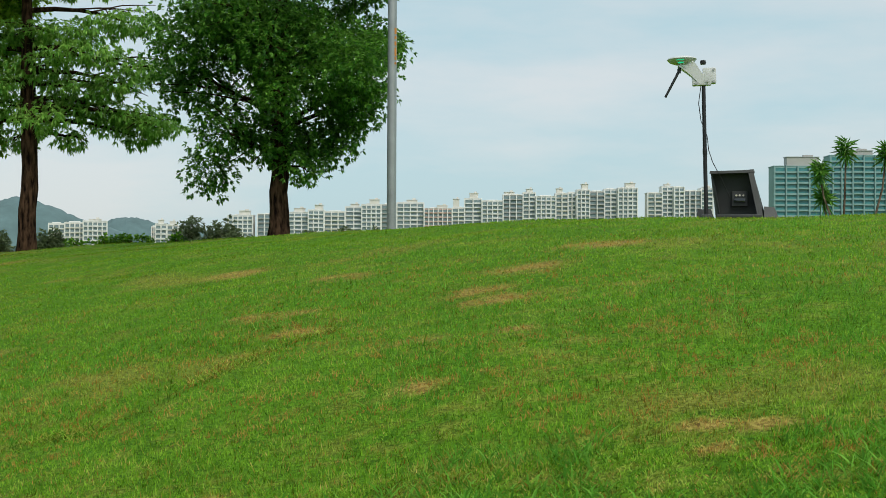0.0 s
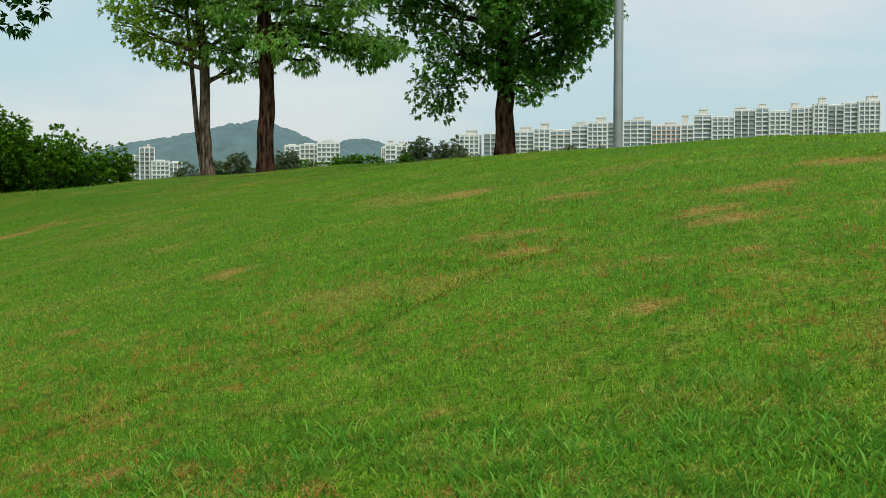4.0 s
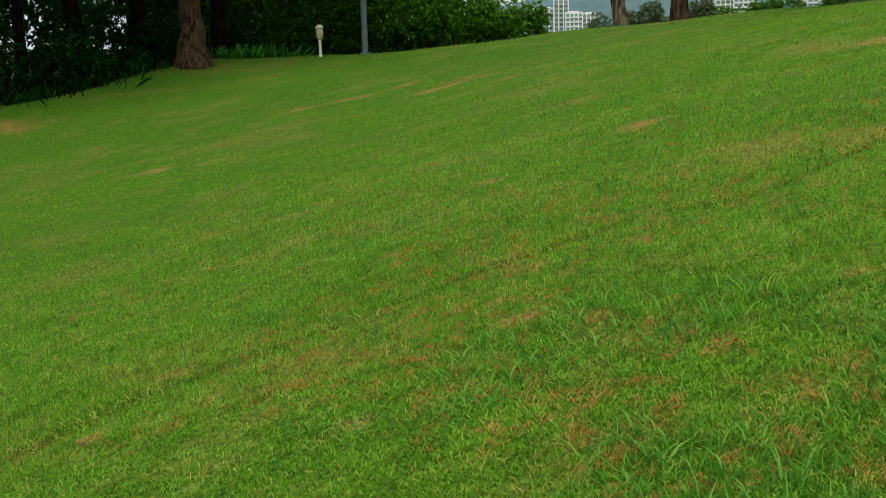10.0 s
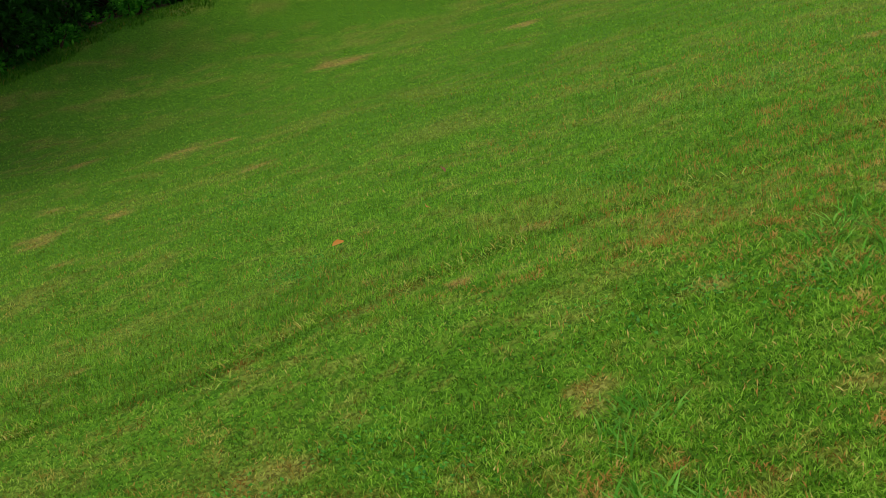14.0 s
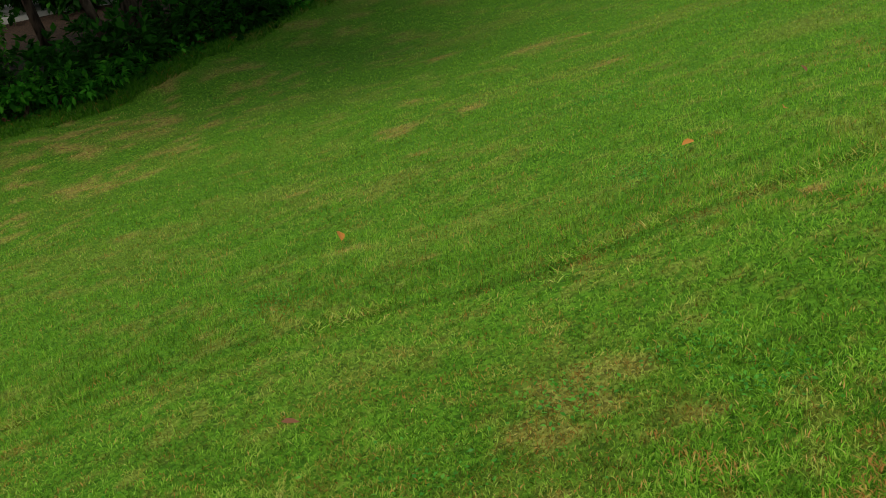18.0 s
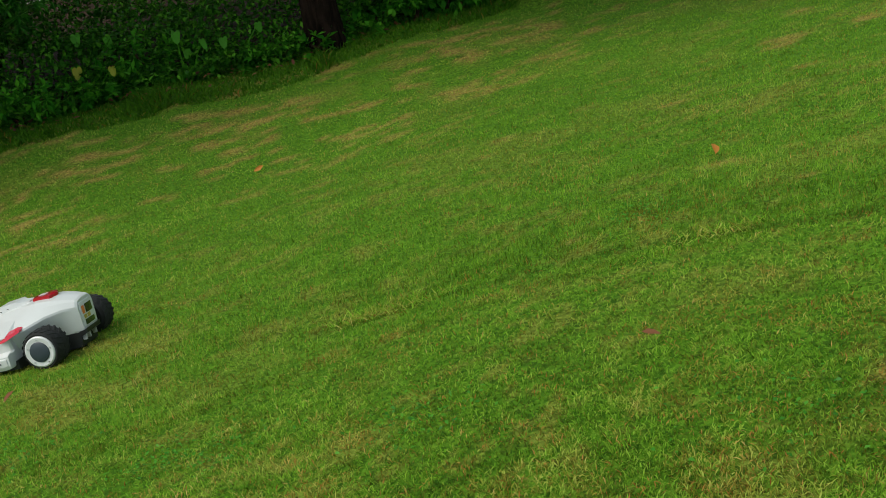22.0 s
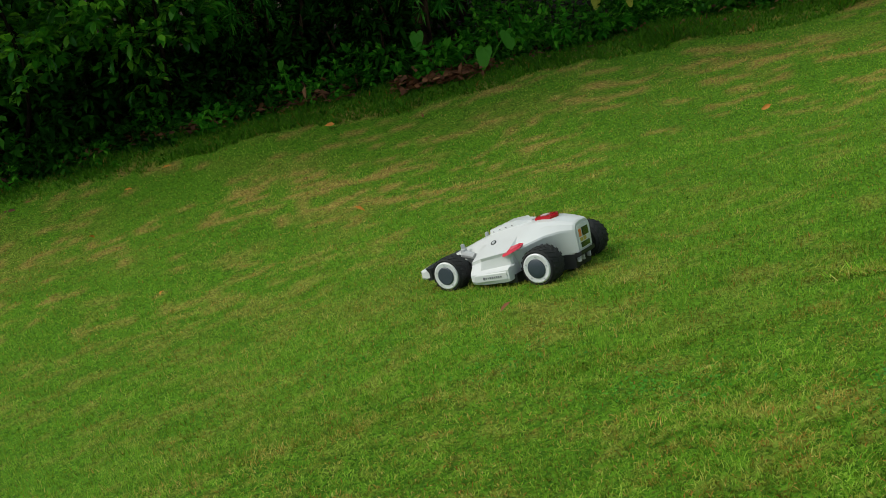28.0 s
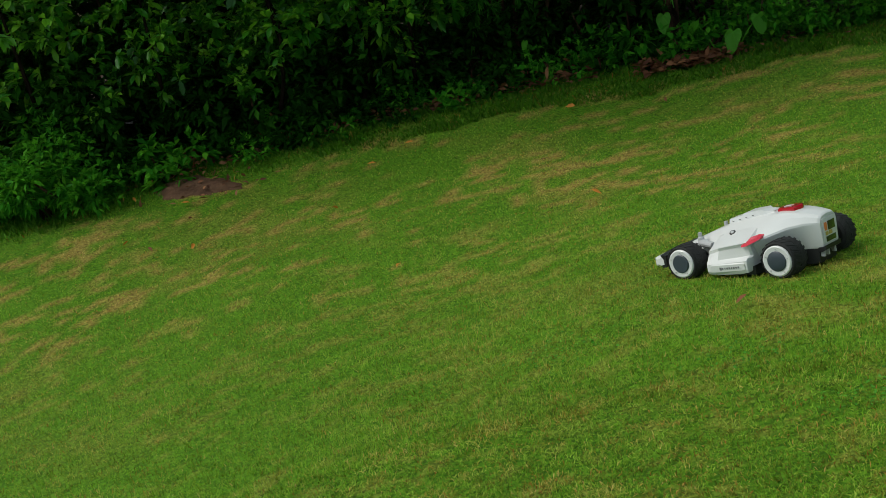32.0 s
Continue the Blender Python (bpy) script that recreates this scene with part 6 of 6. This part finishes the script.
for s in (-1, 1):
    # lower box, then a recess under the overhanging shoulder
    pod = part("side_pod", loft([[(x, s * a, z0), (x, s * b, z0), (x, s * c, z0 + 0.012), (x, s * c, z1), (x, s * (c - 0.3 * q), z1 + 0.006), (x, s * (c - q), z1 + 0.012), (x, s * (d + 0.018 - 0.4 * q), z2 - 0.012), (x, s * (d + 0.014), z2), (x, s * a, z3)] for x, a, b, c, d, z0, z1, z2, z3, q in
                                ((0.118, 0.12, 0.17, 0.18, 0.155, 0.036, 0.065, 0.1, 0.13, 0.006), (0.1, 0.12, 0.222, 0.23, 0.19, 0.028, 0.066, 0.112, 0.148, 0.008), (0.05, 0.12, 0.234, 0.241, 0.2, 0.026, 0.07, 0.126, 0.165, 0.014),
                                 (-0.06, 0.12, 0.238, 0.244, 0.212, 0.032, 0.08, 0.144, 0.186, 0.034), (-0.084, 0.12, 0.238, 0.243, 0.212, 0.036, 0.083, 0.148, 0.188, 0.032), (-0.092, 0.12, 0.2, 0.21, 0.2, 0.042, 0.083, 0.144, 0.18, 0.01))]), "white_plastic", mower, sharp=24)
    panel = part("recess_panel", loft([[(x, s * 0.2415, z0), (x, s * (0.2435 + 0.002), z0 + 0.004), (x, s * (0.2455 + 0.002), z1 - 0.004), (x, s * 0.2435, z1)] for x, z0, z1 in ((0.075, 0.039, 0.065), (0.07, 0.035, 0.069), (-0.07, 0.043, 0.077), (-0.075, 0.047, 0.073))]), "white_plastic", pod)
    for k in range(9):
        w = (0.009, 0.004, 0.003, 0.006, 0.006, 0.005, 0.006, 0.005, 0.006)[k]
        xx = 0.03 - k * 0.0098
        part("print_bar", boxes((xx, s * 0.2478, 0.054 + 0.006 * k / 9, w, 0.0012, 0.007 if k else 0.011)), "print_grey", panel)
    lens = part("tail_light", loft([[(-0.062, s * 0.2, 0.136), (-0.062, s * 0.228, 0.13), (-0.062, s * 0.2275, 0.137), (-0.062, s * 0.2, 0.15)], [(-0.085, s * 0.19, 0.14), (-0.085, s * 0.23, 0.135), (-0.085, s * 0.224, 0.15), (-0.085, s * 0.19, 0.16)],
                                    [(-0.112, s * 0.17, 0.146), (-0.112, s * 0.214, 0.146), (-0.112, s * 0.207, 0.158), (-0.112, s * 0.17, 0.166)], [(-0.13, s * 0.165, 0.152), (-0.13, s * 0.2, 0.154), (-0.13, s * 0.196, 0.16), (-0.13, s * 0.165, 0.164)]]), "red_lens", mower, "red lens on the shoulder")
    bm = lathe(((0.0125, -0.006), (0.0125, 0.002), (0.009, 0.0035)), 18, axis="y")
    bmesh.ops.transform(bm, matrix=pose(0.03, 0.129 * s, 0.1665, 0, 0, 0) @ Matrix.Rotation(radians(56 * s), 4, "X") @ Matrix.Diagonal((1, s, 1, 1)), verts=bm.verts)
    eye = part("camera_ring", bm, "black_plastic", mower)
    bm = lathe(((0.0072, 0.0), (0.007, 0.004), (0.003, 0.005)), 14, axis="y")
    bmesh.ops.transform(bm, matrix=pose(0.03, 0.129 * s, 0.1665, 0, 0, 0) @ Matrix.Rotation(radians(56 * s), 4, "X") @ Matrix.Diagonal((1, s, 1, 1)), verts=bm.verts)
    part("lens", bm, "grey_plastic", eye)
    # ultrasonic probes beside the nose
    bm = lathe(((0.015, 0), (0.013, 0.022), (0.0085, 0.026), (0.0085, 0.042), (0.005, 0.044)), 14)
    bmesh.ops.transform(bm, matrix=pose(0.2, 0.095 * s, 0.122, 0, 4, 12 * s), verts=bm.verts)
    part("probe", bm, "grey_plastic", mower, "grey ultrasonic probe")
    part("probe_bracket", tube([(0.15, s * 0.1, 0.112), (0.18, s * 0.098, 0.12), (0.205, s * 0.095, 0.124)], [0.014, 0.016, 0.018], 10), "grey_plastic", mower)
    part("axle", tube([(0.21, s * 0.07, 0.08), (0.21, s * 0.16, 0.08)], [0.018, 0.018], 10), "charcoal", mower)
    part("axle", tube([(-0.21, s * 0.08, 0.08), (-0.21, s * 0.16, 0.08)], [0.025, 0.025], 10), "charcoal", mower)
# stop button on the deck
stop = part("stop_button", loft([[(-0.155 + u * (0.046 if abs(q) < 2 else 0.03) * (1 if a == 0 else 0.86), v, z) for u, v, q in ((1, 0.012, 0), (0.75, 0.036, 0), (-0.75, 0.036, 0), (-1, 0.012, 0), (-1, -0.012, 0), (-0.75, -0.036, 0), (0.75, -0.036, 0), (1, -0.012, 0))] for a, z in ((0, 0.2), (0, 0.22), (1, 0.226))]), "red_deep", mower, "red stop button")
stop.matrix_local = Matrix.Translation((-0.155, 0, 0.235)) @ pose(0, 0, 0, 0, 4, 0) @ Matrix.Translation((0.155, 0, -0.228))
part("button_mark", boxes((-0.15, 0, 0.2275, 0.03, 0.026, 0.002), bevel=0.0008), "white_plastic", stop)
# rear panel with ports and labels
rear = part("rear_panel", boxes((-0.302, 0, 0.138, 0.006, 0.1, 0.095), bevel=0.004), "white_plastic", mower)
for yy, zz, ww, hh, mt in ((-0.008, 0.155, 0.05, 0.034, "glass_dark"), (0.034, 0.155, 0.018, 0.03, "label_orange"), (0.03, 0.128, 0.02, 0.014, "label_yellow"), (0.002, 0.128, 0.022, 0.014, "label_yellow"), (0.004, 0.107, 0.07, 0.02, "glass_dark")):
    part("label_plate", boxes((-0.3055, yy, zz, 0.003, ww, hh), bevel=0.001), mt, rear)
part("chassis", loft([[(x, w, 0.022), (x, w, z), (x, -w, z), (x, -w, 0.022)] for x, w, z in ((0.27, 0.06, 0.07), (0.12, 0.12, 0.055), (0.09, 0.215, 0.05), (-0.1, 0.215, 0.055), (-0.15, 0.11, 0.085), (-0.28, 0.06, 0.09))]), "black_plastic", mower)
part("rear_guard", loft([[(x, w, z0), (x, w, z1), (x, -w, z1), (x, -w, z0)] for x, w, z0, z1 in ((-0.25, 0.06, 0.054, 0.079), (-0.298, 0.062, 0.066, 0.083), (-0.308, 0.056, 0.072, 0.088))]), "black_plastic", mower)
for yy in (0.05, 0.02, -0.03):
    part("charge_pin", boxes((-0.29, yy, 0.056, 0.018, 0.007, 0.022), bevel=0.002), "grey_plastic", mower)
# bumper bar across the nose
part("bumper", loft([[(x, y, 0.055 + dz), (x + 0.014, y, 0.06 + dz), (x + 0.014, y, 0.092 - dz), (x - 0.008, y, 0.1 - dz), (x - 0.016, y, 0.09 - dz), (x - 0.016, y, 0.058 + dz)] for y, x, dz in ((-0.207, 0.33, 0.006), (-0.197, 0.346, 0.0), (-0.1, 0.36, 0.0), (0.1, 0.36, 0.0), (0.197, 0.346, 0.0), (0.207, 0.33, 0.006))]), "white_plastic", mower)
part("bumper_pad", loft([[(x - 0.01, y, 0.05), (x - 0.01, y, 0.103), (x - 0.034, y, 0.1), (x - 0.034, y, 0.053)] for y, x in ((-0.204, 0.338), (-0.1, 0.357), (0.1, 0.357), (0.204, 0.338))]), "black_plastic", mower)
for s in (-1, 1):
    part("bumper_arm", tube([(0.25, s * 0.035, 0.068), (0.3, s * 0.05, 0.07), (0.345, s * 0.055, 0.075)], [0.012, 0.012, 0.012], 8), "black_plastic", mower)


def wheel(x, s, R, wide):
    """A wheel: lugged tyre, white rim with screws, slate hub. Its outer face lies at y = 0 and looks along +y."""
    w = new("wheel")
    w.parent = mower
    w.matrix_local = Matrix.Translation((x, s * 0.238, R + 0.003)) @ Matrix.Diagonal((1, s, 1, 1)) if s > 0 else Matrix.Translation((x, s * 0.238, R + 0.003)) @ Matrix.Rotation(math.pi, 4, "Z")
    r2 = R * 0.74
    part("tyre", lathe(((r2, -0.003), (R * 0.86, 0.0), (R * 0.95, -0.01), (R * 0.975, -wide * 0.3), (R * 0.975, -wide * 0.7), (R * 0.94, -wide + 0.01), (R * 0.8, -wide), (r2 * 0.9, -wide + 0.004)), 40, "y"), "rubber", w)
    bm = bmesh.new()
    n = 20
    for k in range(n):
        for side in (0, 1):
            a0 = 2 * math.pi * (k + 0.5 * side) / n
            ring = []
            for u in (0.0, 0.25, 0.5):
                y = -0.006 - u * wide * 0.95 if side == 0 else -wide + 0.006 + u * wide * 0.95
                a = a0 + u * 0.5
                rr = R * (0.955 if u == 0 else 0.972)
                quad = []
                for da, dr in ((-0.075, 0), (-0.055, 0.02 * R), (0.055, 0.02 * R), (0.075, 0)):
                    quad.append(bm.verts.new(((rr + dr) * math.cos(a + da), y, (rr + dr) * math.sin(a + da))))
                ring.append(quad)
            for p, q in zip(ring, ring[1:]):
                for m4 in range(3):
                    bm.faces.new((p[m4], p[m4 + 1], q[m4 + 1], q[m4]))
            bm.faces.new(ring[0])
            bm.faces.new(ring[-1][::-1])
    part("tread", bm, "rubber", w, sharp=20)
    part("rim", lathe(((r2 * 0.62, -0.006), (r2 * 0.64, 0.003), (r2 * 0.96, 0.005), (r2 * 1.04, 0.002), (r2 * 1.06, -0.012), (r2 * 0.6, -0.02)), 40, "y"), "white_plastic", w)
    part("hub", lathe(((r2 * 0.68, -0.004), (r2 * 0.68, 0.006), (r2 * 0.62, 0.0085), (r2 * 0.2, 0.0095)), 32, "y"), "hub_slate", w)
    for k in range(5):
        a = 2 * math.pi * (k + 0.3) / 5
        bm = lathe(((r2 * 0.05, 0.002), (r2 * 0.05, 0.007)), 8, "y")
        bmesh.ops.transform(bm, matrix=pose(r2 * 0.83 * math.cos(a), 0, r2 * 0.83 * math.sin(a)), verts=bm.verts)
        part("screw", bm, "grey_plastic", w)
    w["label"] = "black lugged tyre on a white rim"
    return w


for s in (1, -1):
    wheel(0.21, s, 0.072, 0.085)
    wheel(-0.21, s, 0.075, 0.095)
